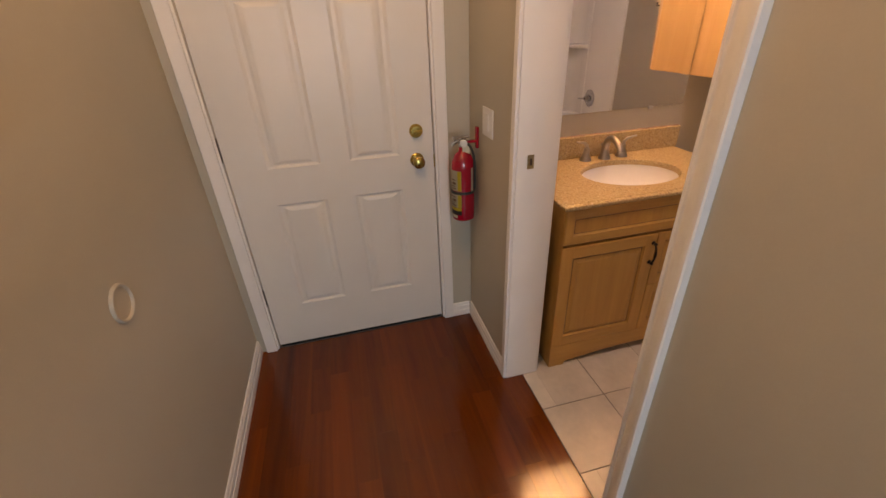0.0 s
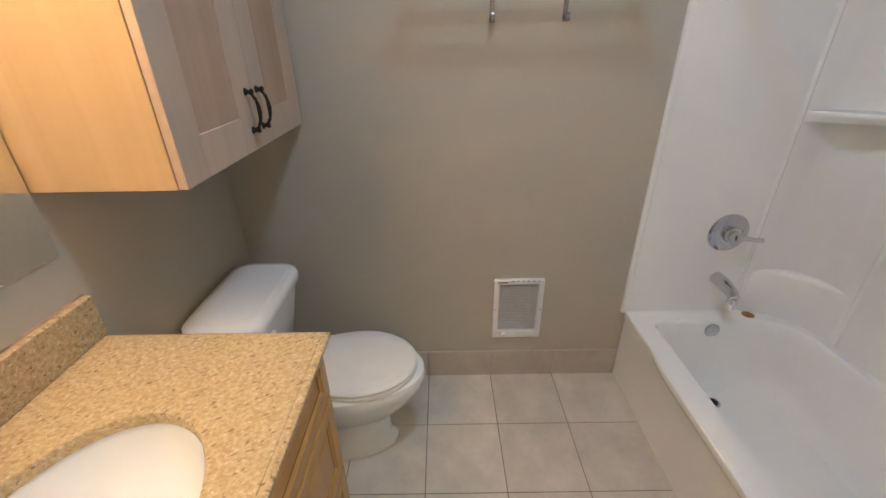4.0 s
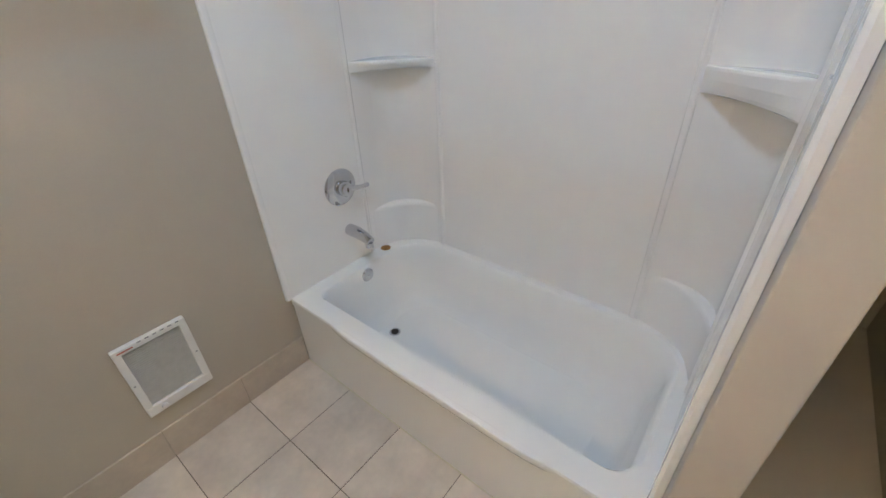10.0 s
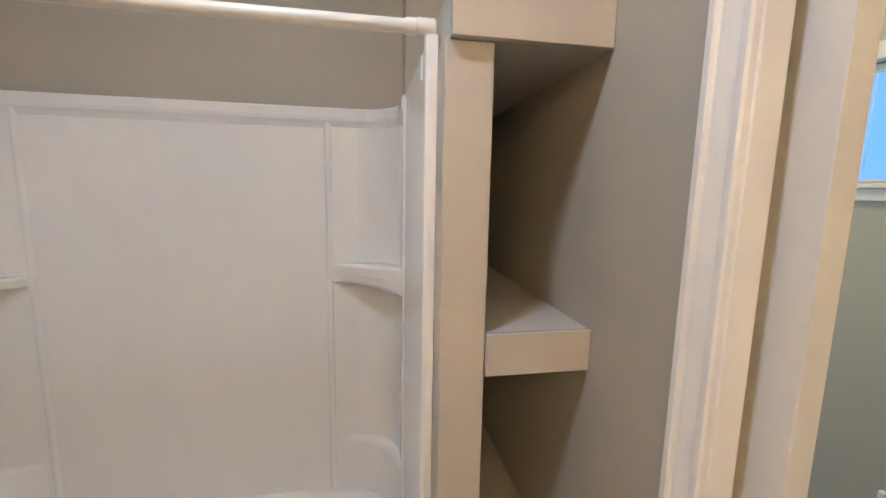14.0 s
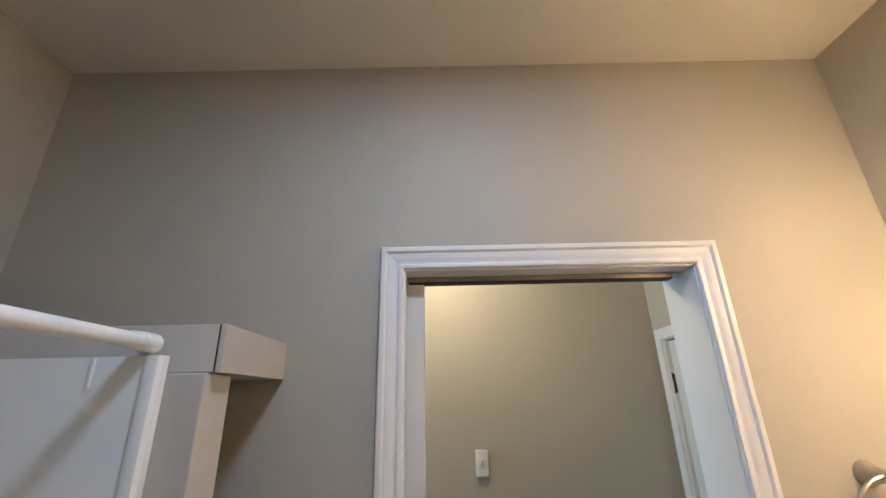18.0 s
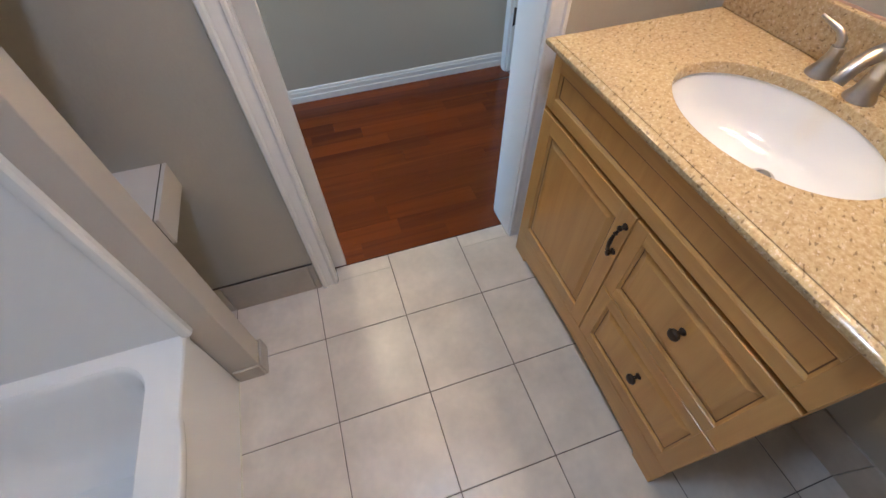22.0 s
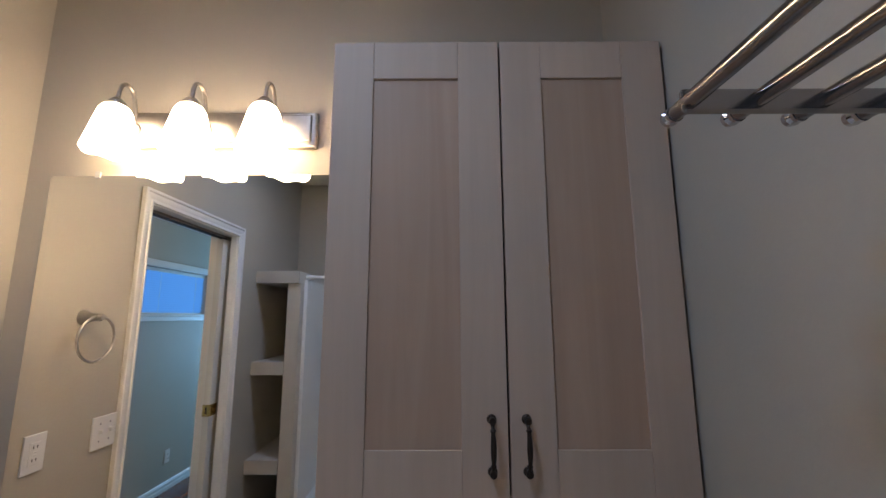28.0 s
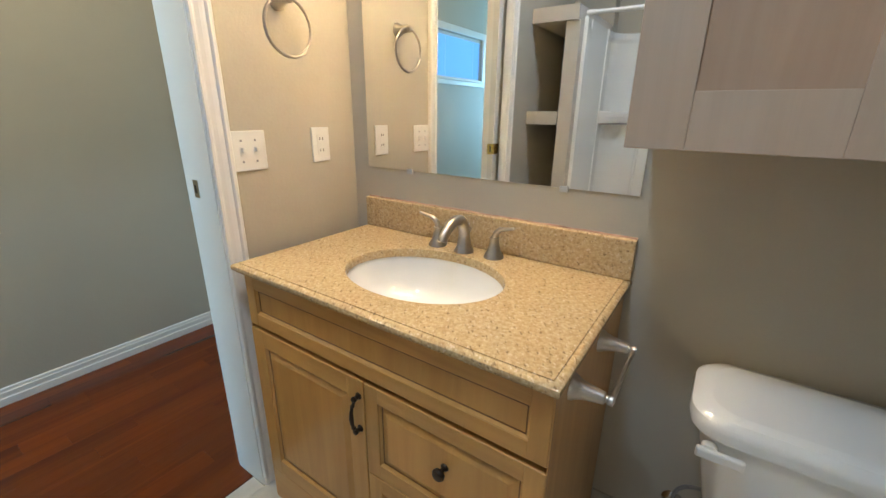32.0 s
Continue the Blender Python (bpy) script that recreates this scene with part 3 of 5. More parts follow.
cols = ((-0.995, -0.765), (-0.635, -0.405))
rows = ((0.255, 0.815), (0.985, 1.635), (1.735, 1.925))
part("door_leaf", panelled(DX, DY0, DY1, 0.012, DZ, 0.0075, [(a, b, c, d) for a, b in cols for c, d in rows], 0.044), M_DOORP, entry)
for zz, nm in ((0.955, "door_knob"), (1.090, "deadbolt")):
    if nm == "door_knob":
        kb = part(nm, lathe([(0.0, 0), (0.033, 0.0), (0.033, 0.005), (0.028, 0.010), (0.012, 0.013), (0.012, 0.030), (0.022, 0.038), (0.028, 0.050), (0.027, 0.060), (0.018, 0.067), (0, 0.068)], (DX, -0.325, zz), "x"), M_BRASS, entry, "polished brass door knob")
    else:
        kb = part(nm, lathe([(0.0, 0), (0.032, 0.0), (0.031, 0.008), (0.025, 0.014), (0.024, 0.020), (0.0, 0.022)], (DX, -0.321, zz), "x"), M_BRASS, entry, "polished brass deadbolt")
        part("thumb_turn", box(DX + 0.020, DX + 0.036, -0.338, -0.304, zz - 0.004, zz + 0.004, 0.002), M_BRASS, kb)
part("latch_edge", box(DX - 0.01, DX + 0.0015, DY1 - 0.001, DY1 + 0.004, 0.91, 0.97), M_BRASS, entry)
for zz in (0.33, 1.09, 1.82):
    hg = part("hinge", box(DX - 0.004, DX + 0.010, DY0 - 0.017, DY0 - 0.003, zz - 0.048, zz + 0.048, 0.002), M_DARKM, entry, "dark metal hinge")
    part("hinge_pin", tube([(DX + 0.010, DY0 - 0.008, zz - 0.052), (DX + 0.010, DY0 - 0.008, zz + 0.052)], 0.0055, 10), M_DARKM, hg)
part("sweep", box(DX - 0.040, DX - 0.004, DY0 + 0.003, DY1 - 0.003, 0.0035, 0.0118), M_BLACK, entry)
eframe = thing("entry_door_frame", (0.17, -0.70, 0), "white casing and jamb round the entry door", "door frame", kind="structure")
part("jamb", box(XE - W + 0.001, XE + 0.001, DY0 - 0.020, DY0 - 0.004, 0, DZ + 0.018, 0.001), M_TRIM, eframe)
part("jamb", box(XE - W + 0.001, XE + 0.001, DY1 + 0.004, DY1 + 0.020, 0, DZ + 0.018, 0.001), M_TRIM, eframe)
part("head_jamb", box(XE - W + 0.001, XE + 0.001, DY0 - 0.004, DY1 + 0.004, DZ + 0.004, DZ + 0.018, 0.001), M_TRIM, eframe)
for y0, y1 in ((DY0 - 0.066, DY0 - 0.012), (DY1 + 0.012, DY1 + 0.066)):
    part("casing", box(XE, XE + 0.017, y0, y1, 0, DZ + 0.012, 0.004), M_TRIM, eframe)
part("head_casing", box(XE, XE + 0.017, DY0 - 0.066, DY1 + 0.066, DZ + 0.012, DZ + 0.068, 0.004), M_TRIM, eframe)
part("threshold", box(XE - 0.10, XE - 0.004, DY0 - 0.003, DY1 + 0.003, -0.0014, 0.003), M_STEEL, eframe)

# hall baseboards
def baseboard(name, pts, n):
    """A stepped skirting along a straight line of two floor points; n: the way out of the wall."""
    (xa, ya), (xb, yb) = pts
    prof = [(0, 0), (0.013, 0), (0.013, 0.034), (0.010, 0.038), (0.010, 0.062), (0.007, 0.066), (0.006, 0.078), (0.002, 0.083), (0, 0.083)]
    bm = bmesh.new()
    a = [bm.verts.new((xa + n[0] * d, ya + n[1] * d, h)) for d, h in prof]
    b = [bm.verts.new((xb + n[0] * d, yb + n[1] * d, h)) for d, h in prof]
    for i in range(len(prof)):
        j = (i + 1) % len(prof)
        bm.faces.new((a[i], a[j], b[j], b[i]))
    bm.faces.new(a[::-1])
    bm.faces.new(b)
    return setting(name, bm, M_TRIM, "white moulded hall baseboard", "baseboard", True)


baseboard("baseboard", ((XE, YF), (XEND, YF)), (0, 1))
baseboard("baseboard", ((XE, YS), (JX0 - 0.037, YS)), (0, -1))
baseboard("baseboard", ((XE, DY1 + 0.067), (XE, YS - 0.013)), (1, 0))
baseboard("baseboard", ((JX1 + 0.063, YS), (XEND, YS)), (0, -1))

# ---- hall things ----
ext = thing("fire_extinguisher", (0.30, -0.140, 0.685), "red fire extinguisher with cream and yellow label on a wall bracket", "fire extinguisher")
EX, EY, EZ = 0.30, -0.140, 0.685
part("cylinder", lathe([(0.0, 0.004), (0.044, 0.0), (0.052, 0.006), (0.0535, 0.02), (0.0535, 0.255), (0.050, 0.285), (0.038, 0.312), (0.022, 0.326), (0.017, 0.335), (0.017, 0.350), (0, 0.352)], (EX, EY, EZ), "z", 36), M_RED, ext)


def wrapped(name, a0, a1, z0, z1, r, material, parent, label=""):
    """A thin label bent round the cylinder from the angle a0 to a1."""
    bm = bmesh.new()
    vs = []
    for i in range(9):
        a = radians(a0 + (a1 - a0) * i / 8)
        vs.append([bm.verts.new((EX + r * math.cos(a), EY + r * math.sin(a), EZ + z)) for z in (z0, z1)])
    for p, q in zip(vs, vs[1:]):
        bm.faces.new((p[0], q[0], q[1], p[1]))
    bmesh.ops.solidify(bm, geom=bm.faces[:], thickness=0.0004)
    return part(name, bm, material, parent, label)


for z0, z1 in ((0.154, 0.250), (0.072, 0.136)):
    lb = wrapped("instruction_label", -128, -25, z0, z1, 0.0541, M_LABEL, ext, "cream printed label with a yellow edge")
    wrapped("yellow_edge", -44, -26, z0 + 0.002, z1 - 0.002, 0.0546, M_YELLOW, lb)
    for h0, h1, a0, a1 in ((0.008, 0.014, -140, -92), (0.020, 0.024, -140, -95), (0.030, 0.042, -116, -92), (0.030, 0.034, -142, -122), (0.050, 0.054, -140, -92)):
        wrapped("print_bar", a0 + 38, a1 + 38, z0 + h0, z0 + h1, 0.0546, M_GLAZE, lb)
wrapped("yellow_band", -128, -25, 0.056, 0.0705, 0.0541, M_YELLOW, ext, "yellow printed label")
wrapped("black_band", -128, -25, 0.034, 0.0550, 0.0541, M_BLACK, ext, "black printed label")
wrapped("class_label", -113, -48, 0.018, 0.0330, 0.0541, M_LABEL, ext)
wrapped("side_label", 27, 40, 0.150, 0.260, 0.0541, M_LABEL, ext)
part("strap", lathe([(0.0545, 0.0), (0.0565, 0.0), (0.0565, 0.012), (0.0545, 0.012)], (EX, EY, EZ + 0.138), "z", 32), M_BLACK, ext, "black holding strap")
part("valve", lathe([(0.0, 0), (0.018, 0.0), (0.021, 0.012), (0.016, 0.022), (0.016, 0.036), (0, 0.038)], (EX, EY, EZ + 0.350), "z", 16), M_CHROME, ext, "metal valve head")
part("lever", box(EX - 0.011, EX + 0.011, EY - 0.046, EY + 0.030, EZ + 0.386, EZ + 0.396, 0.003), M_CHROME, ext, "bright metal squeeze lever")
part("handle", tube(arc((EX, EY + 0.01, EZ + 0.372), (EX, EY - 0.025, EZ + 0.385), (EX, EY - 0.050, EZ + 0.358), 8), 0.008, 10), M_CHROME, ext)
part("gauge", lathe([(0, 0), (0.016, 0), (0.016, 0.012), (0.013, 0.015), (0, 0.015)], (EX + 0.012, EY, EZ + 0.366), "x", 18), M_PLAST, ext, "round white pressure gauge")
part("hose", tube(arc((EX + 0.008, EY + 0.016, EZ + 0.362), (EX + 0.055, EY + 0.05, EZ + 0.36), (EX + 0.046, EY + 0.040, EZ + 0.16), 12), 0.006, 10), M_BLACK, ext)
part("tag", box(EX + 0.018, EX + 0.0195, EY - 0.006, EY + 0.026, EZ + 0.300, EZ + 0.352, 0.0004), M_LABEL, ext, "paper inspection tag")
part("wall_bracket", box(EX - 0.012, EX + 0.012, YS - 0.012, YS, EZ + 0.335, EZ + 0.43, 0.003), M_RED, ext, "red steel wall bracket")
part("bracket_arm", box(EX - 0.008, EX + 0.008, EY + 0.010, YS - 0.010, EZ + 0.362, EZ + 0.374, 0.002), M_RED, ext)


def wall_plate(name, label, cat, x0, x1, z0, z1, yface, out, kind):
    """A switch or socket plate on a wall that faces out along y."""
    t = thing(name, ((x0 + x1) / 2, yface, (z0 + z1) / 2), label, cat)
    ya, yb = (yface, yface + 0.0065) if out > 0 else (yface - 0.0065, yface)
    part("plate", box(x0, x1, ya, yb, z0, z1, 0.0022), M_PLAST, t)
    cz = (z0 + z1) / 2
    yo = yface + out * 0.0066

    def slab(nm, cx, w, h, d, zc, mt):
        a, b = sorted((yo - out * 0.001, yo + out * d))
        return part(nm, box(cx - w / 2, cx + w / 2, a, b, zc - h / 2, zc + h / 2, min(w, h, abs(b - a)) * 0.25), mt, t)
    if kind == "toggles":
        for cx in (x0 + (x1 - x0) * 0.30, x0 + (x1 - x0) * 0.70):
            slab("toggle_collar", cx, 0.012, 0.026, 0.0015, cz, M_PLAST)
            part("toggle", box(cx - 0.0045, cx + 0.0045, min(yo, yo + out * 0.012), max(yo, yo + out * 0.012), cz - 0.003, cz + 0.010, 0.0015), M_PLAST, t)
            for zz in (cz - 0.030, cz + 0.030):
                slab("screw", cx, 0.006, 0.006, 0.0008, zz, M_GRILL)
    elif kind == "socket":
        slab("socket_face", (x0 + x1) / 2, 0.033, 0.066, 0.0015, cz, M_PLAST)
        for dz in (-0.019, 0.019):
            for dx in (-0.006, 0.006):
                a, b = sorted((yo + out * 0.0010, yo + out * 0.0022))
                part("slot", box((x0 + x1) / 2 + dx - 0.0012, (x0 + x1) / 2 + dx + 0.0012, a, b, cz + dz - 0.004, cz + dz + 0.005), M_HOLE, t)
        for dz in (-0.004, 0.004):
            slab("button", (x0 + x1) / 2, 0.012, 0.005, 0.0028, cz + dz, M_PLAST)
    else:
        slab("rocker", (x0 + x1) / 2, 0.033, 0.066, 0.004, cz, M_PLAST)
    return t


wall_plate("light_switch", "white double toggle switch plate beside the doorway", "switch", 0.553, 0.663, 1.122, 1.236, YD, 1, "toggles")
wall_plate("electrical_outlet", "white wall socket with test buttons above the vanity", "outlet", 0.308, 0.380, 1.126, 1.240, YD, 1, "socket")
wall_plate("light_switch", "white rocker switch plate in the hall", "switch", 0.372, 0.488, 1.100, 1.214, YS, -1, "rocker")
wall_plate("electrical_outlet", "white wall socket low on the hall wall", "outlet", 3.07, 3.14, 0.25, 0.365, YF, 1, "socket")

th = thing("thermostat", (1.19, YF, 1.447), "small white dial thermostat on the hall wall", "thermostat")
part("housing", box(1.158, 1.222, YF, YF + 0.024, 1.392, 1.515, 0.004), M_PLAST, th)
part("dial", lathe([(0.0, 0), (0.016, 0.0), (0.015, 0.010), (0.0, 0.011)], (1.19, YF + 0.0235, 1.459), "y", 20), M_PLAST, th)
part("pointer", box(1.188, 1.192, YF + 0.034, YF + 0.037, 1.445, 1.473, 0.0008), M_GRILL, th)

rg = thing("wall_ring", (1.03, YF, 0.942), "round painted-over ring stuck on the hall wall", "wall cap")
bm = lathe([(0.052, 0.0), (0.0515, 0.005), (0.049, 0.008), (0.046, 0.0085), (0.043, 0.006), (0.042, 0.0)], (1.03, YF, 0.942), "y", 40)
part("disc", lathe([(0.0425, 0.0), (0.0425, 0.0012), (0.0, 0.0012)], (1.03, YF, 0.942), "y", 40), M_WALL, rg)
part("ring", bm, mat("grey_ring_paint", (0.455, 0.415, 0.345), 0.45, var=0.05, vscale=40), rg)

# ---- high hall window with blind ----
wn = thing("window_1", (2.8, YF, 1.6), "high wide hall window with a lowered white blind", "window", kind="structure")
for nm, b in (("head_casing", (WX0 - 0.062, WX1 + 0.062, YF, YF + 0.018, WZ1 + 0.004, WZ1 + 0.066)), ("casing", (WX0 - 0.062, WX0 - 0.004, YF, YF + 0.018, WZ0 - 0.004, WZ1 + 0.004)),
              ("casing", (WX1 + 0.004, WX1 + 0.062, YF, YF + 0.018, WZ0 - 0.004, WZ1 + 0.004)), ("sill", (WX0 - 0.075, WX1 + 0.075, YF - 0.06, YF + 0.030, WZ0 - 0.022, WZ0 - 0.004)),
              ("apron", (WX0 - 0.062, WX1 + 0.062, YF, YF + 0.016, WZ0 - 0.066, WZ0 - 0.023))):
    part(nm, box(*b, 0.004), M_TRIM, wn)
for b in ((WX0, WX1, YF - W, YF - 0.07, WZ1 - 0.03, WZ1), (WX0, WX1, YF - W, YF - 0.07, WZ0, WZ0 + 0.03), (WX0, WX0 + 0.03, YF - W, YF - 0.07, WZ0 + 0.03, WZ1 - 0.03),
          (WX1 - 0.03, WX1, YF - W, YF - 0.07, WZ0 + 0.03, WZ1 - 0.03), ((WX0 + WX1) / 2 - 0.02, (WX0 + WX1) / 2 + 0.02, YF - W, YF - 0.075, WZ0 + 0.03, WZ1 - 0.03)):
    part("sash", box(*b, 0.003), M_TRIM, wn)
blind = thing("window_blind", (2.8, YF - 0.03, WZ0), "white slatted blind with blue daylight put in as glow", "blind")
part("head_rail", box(WX0 + 0.006, WX1 - 0.006, YF - 0.050, YF - 0.018, WZ1 - 0.032, WZ1 - 0.003, 0.002), M_PLAST, blind)
slat = None
for k in range(19):
    zz = WZ0 + 0.022 + k * 0.0205
    if slat is None:
        bm = bmesh.new()
        vs = [[bm.verts.new((x, YF - 0.034 + u, zz + 1.15 * u + 0.0016 * (1 - (u / 0.0115) ** 2))) for u in (-0.0115, 0.0, 0.0115)] for x in (WX0 + 0.008, WX1 - 0.008)]
        for i in range(2):
            bm.faces.new((vs[0][i], vs[1][i], vs[1][i + 1], vs[0][i + 1]))
        bmesh.ops.solidify(bm, geom=bm.faces[:], thickness=0.0006)
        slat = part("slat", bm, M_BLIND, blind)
        z_first = zz
    else:
        s2 = slat.copy()
        scene.collection.objects.link(s2)
        s2.location = slat.location + Vector((0, 0, zz - z_first))
part("bottom_rail", box(WX0 + 0.008, WX1 - 0.008, YF - 0.046, YF - 0.022, WZ0 + 0.001, WZ0 + 0.012, 0.002), M_PLAST, blind)
for x in (2.29, 2.8, 3.34):
    part("ladder_cord", tube([(x, YF - 0.020, WZ0 + 0.01), (x, YF - 0.020, WZ1 - 0.01)], 0.0013, 6), M_PLAST, blind)
part("backdrop_pane", box(WX0 + 0.03, WX1 - 0.03, YF - 0.098, YF - 0.094, WZ0 + 0.03, WZ1 - 0.03), mat("clear_pane_frost", (0.6, 0.7, 0.8), 0.2, var=0.02), wn, "frosted pane")


def wall_heater(name, label, x0, x1, z0, z1, yface, out):
    t = thing(name, ((x0 + x1) / 2, yface, z0), label, "wall heater")
    w = x1 - x0
    d = 0.022

    def bx(nm, xa, xb, da, db, za, zb, mt, bev=0.0, parent=None):
        a, b = sorted((yface + out * da, yface + out * db))
        return part(nm, box(xa, xb, a, b, za, zb, bev), mt, parent or t)
    f = 0.024
    bx("frame_rail", x0, x1, 0, d, z1 - f, z1, M_PLAST, 0.004)
    bx("frame_rail", x0, x1, 0, d, z0, z0 + f * 1.7, M_PLAST, 0.004)
    bx("frame_stile", x0, x0 + f, 0, d - 0.0006, z0 + f * 1.7 - 0.002, z1 - f + 0.002, M_PLAST, 0.002)
    bx("frame_stile", x1 - f, x1, 0, d - 0.0006, z0 + f * 1.7 - 0.002, z1 - f + 0.002, M_PLAST, 0.002)
    bx("backing", x0 + f, x1 - f, 0.001, 0.004, z0 + f * 1.7, z1 - f, M_BACK)
    n = 30
    za, zb = z0 + f * 1.7 + 0.004, z1 - f - 0.004
    first = None
    for k in range(n):
        zz = za + (zb - za) * k / (n - 1)
        if first is None:
            first = bx("louvre", x0 + f - 0.002, x1 - f + 0.002, 0.006, 0.011, zz - 0.0021, zz + 0.0021, M_LOUVRE)
            zf = zz
        else:
            c = first.copy()
            scene.collection.objects.link(c)
            c.location = first.location + Vector((0, 0, zz - zf))
    for k in range(6):
        xs_ = x0 + w * (0.36 + 0.105 * k)
        bx("vent_slot", xs_ - 0.006, xs_ + 0.006, d - 0.006, d + 0.0006, z1 - 0.0065, z1 - 0.0025, M_GRILL)
    part("knob", lathe([(0, 0), (0.011, 0), (0.010, 0.010), (0, 0.011)], (x0 + w * 0.24, yface + out * (d - 0.001), z0 + f * 0.8), "y" if out > 0 else "-y", 16), M_PLAST, t)
    for xa in (x0 + 0.010, x1 - 0.010):
        part("screw", lathe([(0, 0), (0.0035, 0), (0, 0.0012)], (xa, yface + out * d, (z0 + z1) / 2), "y" if out > 0 else "-y", 10), M_GRILL, t)
    a, b = sorted((yface + out * d, yface + out * (d + 0.0008)))
    part("warning_strip", box(x0 + 0.014, x0 + w * 0.27, a, b, z1 - 0.014, z1 - 0.009), mat("red_print", (0.5, 0.16, 0.12), 0.6, var=0.1), t, "small red printed warning")
    return t


wall_heater("wall_heater", "white electric wall heater with a grey grill in the bathroom", 1.245, 1.468, 0.245, 0.560, YH, -1)
wall_heater("wall_heater", "white electric wall heater with a grey grill on the hall wall", 1.838, 2.063, 0.262, 0.556, YF, 1)

# unseen window, added round the lamp that lights the hall blue
w2 = thing("added_end_window", (XEND, -0.62, 0.9), "unseen window added at the far end of the hall", "window", kind="structure")
for b in ((XEND - 0.016, XEND, YF + 0.13, YF + 0.19, 0.90, 2.10), (XEND - 0.016, XEND, -0.17, -0.11, 0.90, 2.10), (XEND - 0.016, XEND, YF + 0.13, -0.11, 2.10, 2.16), (XEND - 0.030, XEND, YF + 0.13, -0.11, 0.86, 0.90)):
    part("casing", box(*b, 0.003), M_TRIM, w2)
part("pane", box(XEND + 0.05, XEND + 0.056, YF + 0.19, -0.17, 0.90, 2.10), mat("frosted_pane", (0.6, 0.7, 0.8), 0.2, var=0.02), w2)

# hall ceiling lamp
hl = thing("hall_ceiling_lamp", (1.45, -0.70, ZC), "lit round frosted glass ceiling lamp in the hall", "ceiling lamp")
part("canopy", lathe([(0, 0), (0.11, 0), (0.11, -0.018), (0.09, -0.024), (0, -0.024)], (1.45, -0.70, ZC), "z", 32), M_NICKEL, hl)
part("bowl", lathe([(0.088, -0.025), (0.087, -0.045), (0.075, -0.066), (0.05, -0.080), (0, -0.086)], (1.45, -0.70, ZC), "z", 32), M_HALLG, hl)

# ---- bathtub ----
TX0, TX1, TY0, TY1, TZ = 1.863, 2.622, 0.389, 1.858, 0.377
tub = thing("bathtub", (1.95, 1.1, 0), "white alcove bathtub with plain apron and small rust stain", "bathtub")
rings = [rrect(TX0, TX1, TY0, TY1, 0.004, 0.0), rrect(TX0, TX1, TY0, TY1, 0.004, TZ - 0.035), rrect(TX0 - 0.006, TX1, TY0, TY1, 0.006, TZ - 0.030),
         rrect(TX0 - 0.006, TX1, TY0, TY1, 0.006, TZ - 0.008), rrect(TX0 - 0.002, TX1, TY0, TY1, 0.006, TZ - 0.001), rrect(TX0 + 0.006, TX1 - 0.004, TY0 + 0.004, TY1 - 0.004, 0.01, TZ)]
R = [0.17, 0.045, 0.09, 0.17]
for ins, z, rr in ((0.0, TZ, 0), (0.004, TZ - 0.004, 0), (0.010, TZ - 0.012, 0), (0.018, TZ - 0.06, 0), (0.040, TZ - 0.19, 0.0), (0.055, TZ - 0.245, 0.0), (0.085, TZ - 0.283, 0), (0.13, TZ - 0.30, 0)):
    rings.append(rrect(1.943 + ins * 0.7, 2.570 - ins, 0.440 + ins * 1.35, 1.780 - ins, [max(0.03, q - 0.2 * ins) for q in R], z, 6))
part("shell", loft(rings, False, True), M_ACRYL, tub)
# the rim's front swells out between its ends
lip = [(1.870, 0.60), (1.858, 0.615), (1.855, 0.64), (1.848, 0.70), (1.845, 0.76), (1.844, 1.0), (1.844, 1.25), (1.845, 1.45), (1.848, 1.51), (1.855, 1.57), (1.858, 1.595), (1.870, 1.61)]
part("front_lip", loft([[Vector((min(x + d, 1.8705), y, z)) for x, y in lip] for d, z in ((0.013, TZ - 0.050), (0.006, TZ - 0.036), (0.001, TZ - 0.024), (0.0, TZ - 0.010), (0.002, TZ - 0.003), (0.006, TZ - 0.0005))]), M_ACRYL, tub)
part("caulk_seam", box(TX0 - 0.004, TX0 + 0.001, TY0, TY1, 0.0003, 0.0045, 0.001), M_LABEL, tub, "cream caulk seam")
dr = part("drain", lathe([(0.0, 0.001), (0.012, 0.001), (0.020, 0.003), (0.027, 0.002), (0.028, 0.0)], (2.192, 1.590, TZ - 0.2995), "z", 24), M_CHROME, tub, "chrome drain ring with a dark hole")
part("drain_hole", lathe([(0.0, 0.0), (0.019, 0.0), (0.019, 0.0015), (0, 0.0015)], (2.192, 1.590, TZ - 0.297), "z", 20), M_HOLE, dr)
ov = part("overflow_plate", lathe([(0, 0), (0.036, 0), (0.036, 0.006), (0.030, 0.012), (0.010, 0.014), (0, 0.014)], (2.218, 1.772, 0.330), "-y", 28), M_CHROME, tub, "round chrome overflow plate")
part("screw", lathe([(0, 0), (0.005, 0), (0, 0.003)], (2.218, 1.759, 0.335), "-y", 10), M_STEEL, ov)
part("rust_mark", lathe([(0, 0), (0.026, 0), (0.021, 0.002), (0.010, 0.0028), (0, 0.003)], (2.400, 1.818, TZ + 0.0005), "z", 18), M_RUST, tub, "orange rust stain on the rim")

# ---- tub surround ----
sur = thing("tub_surround", (2.3, 1.1, TZ), "glossy white moulded tub surround with corner soap shelves", "tub surround")
SZ = 1.845
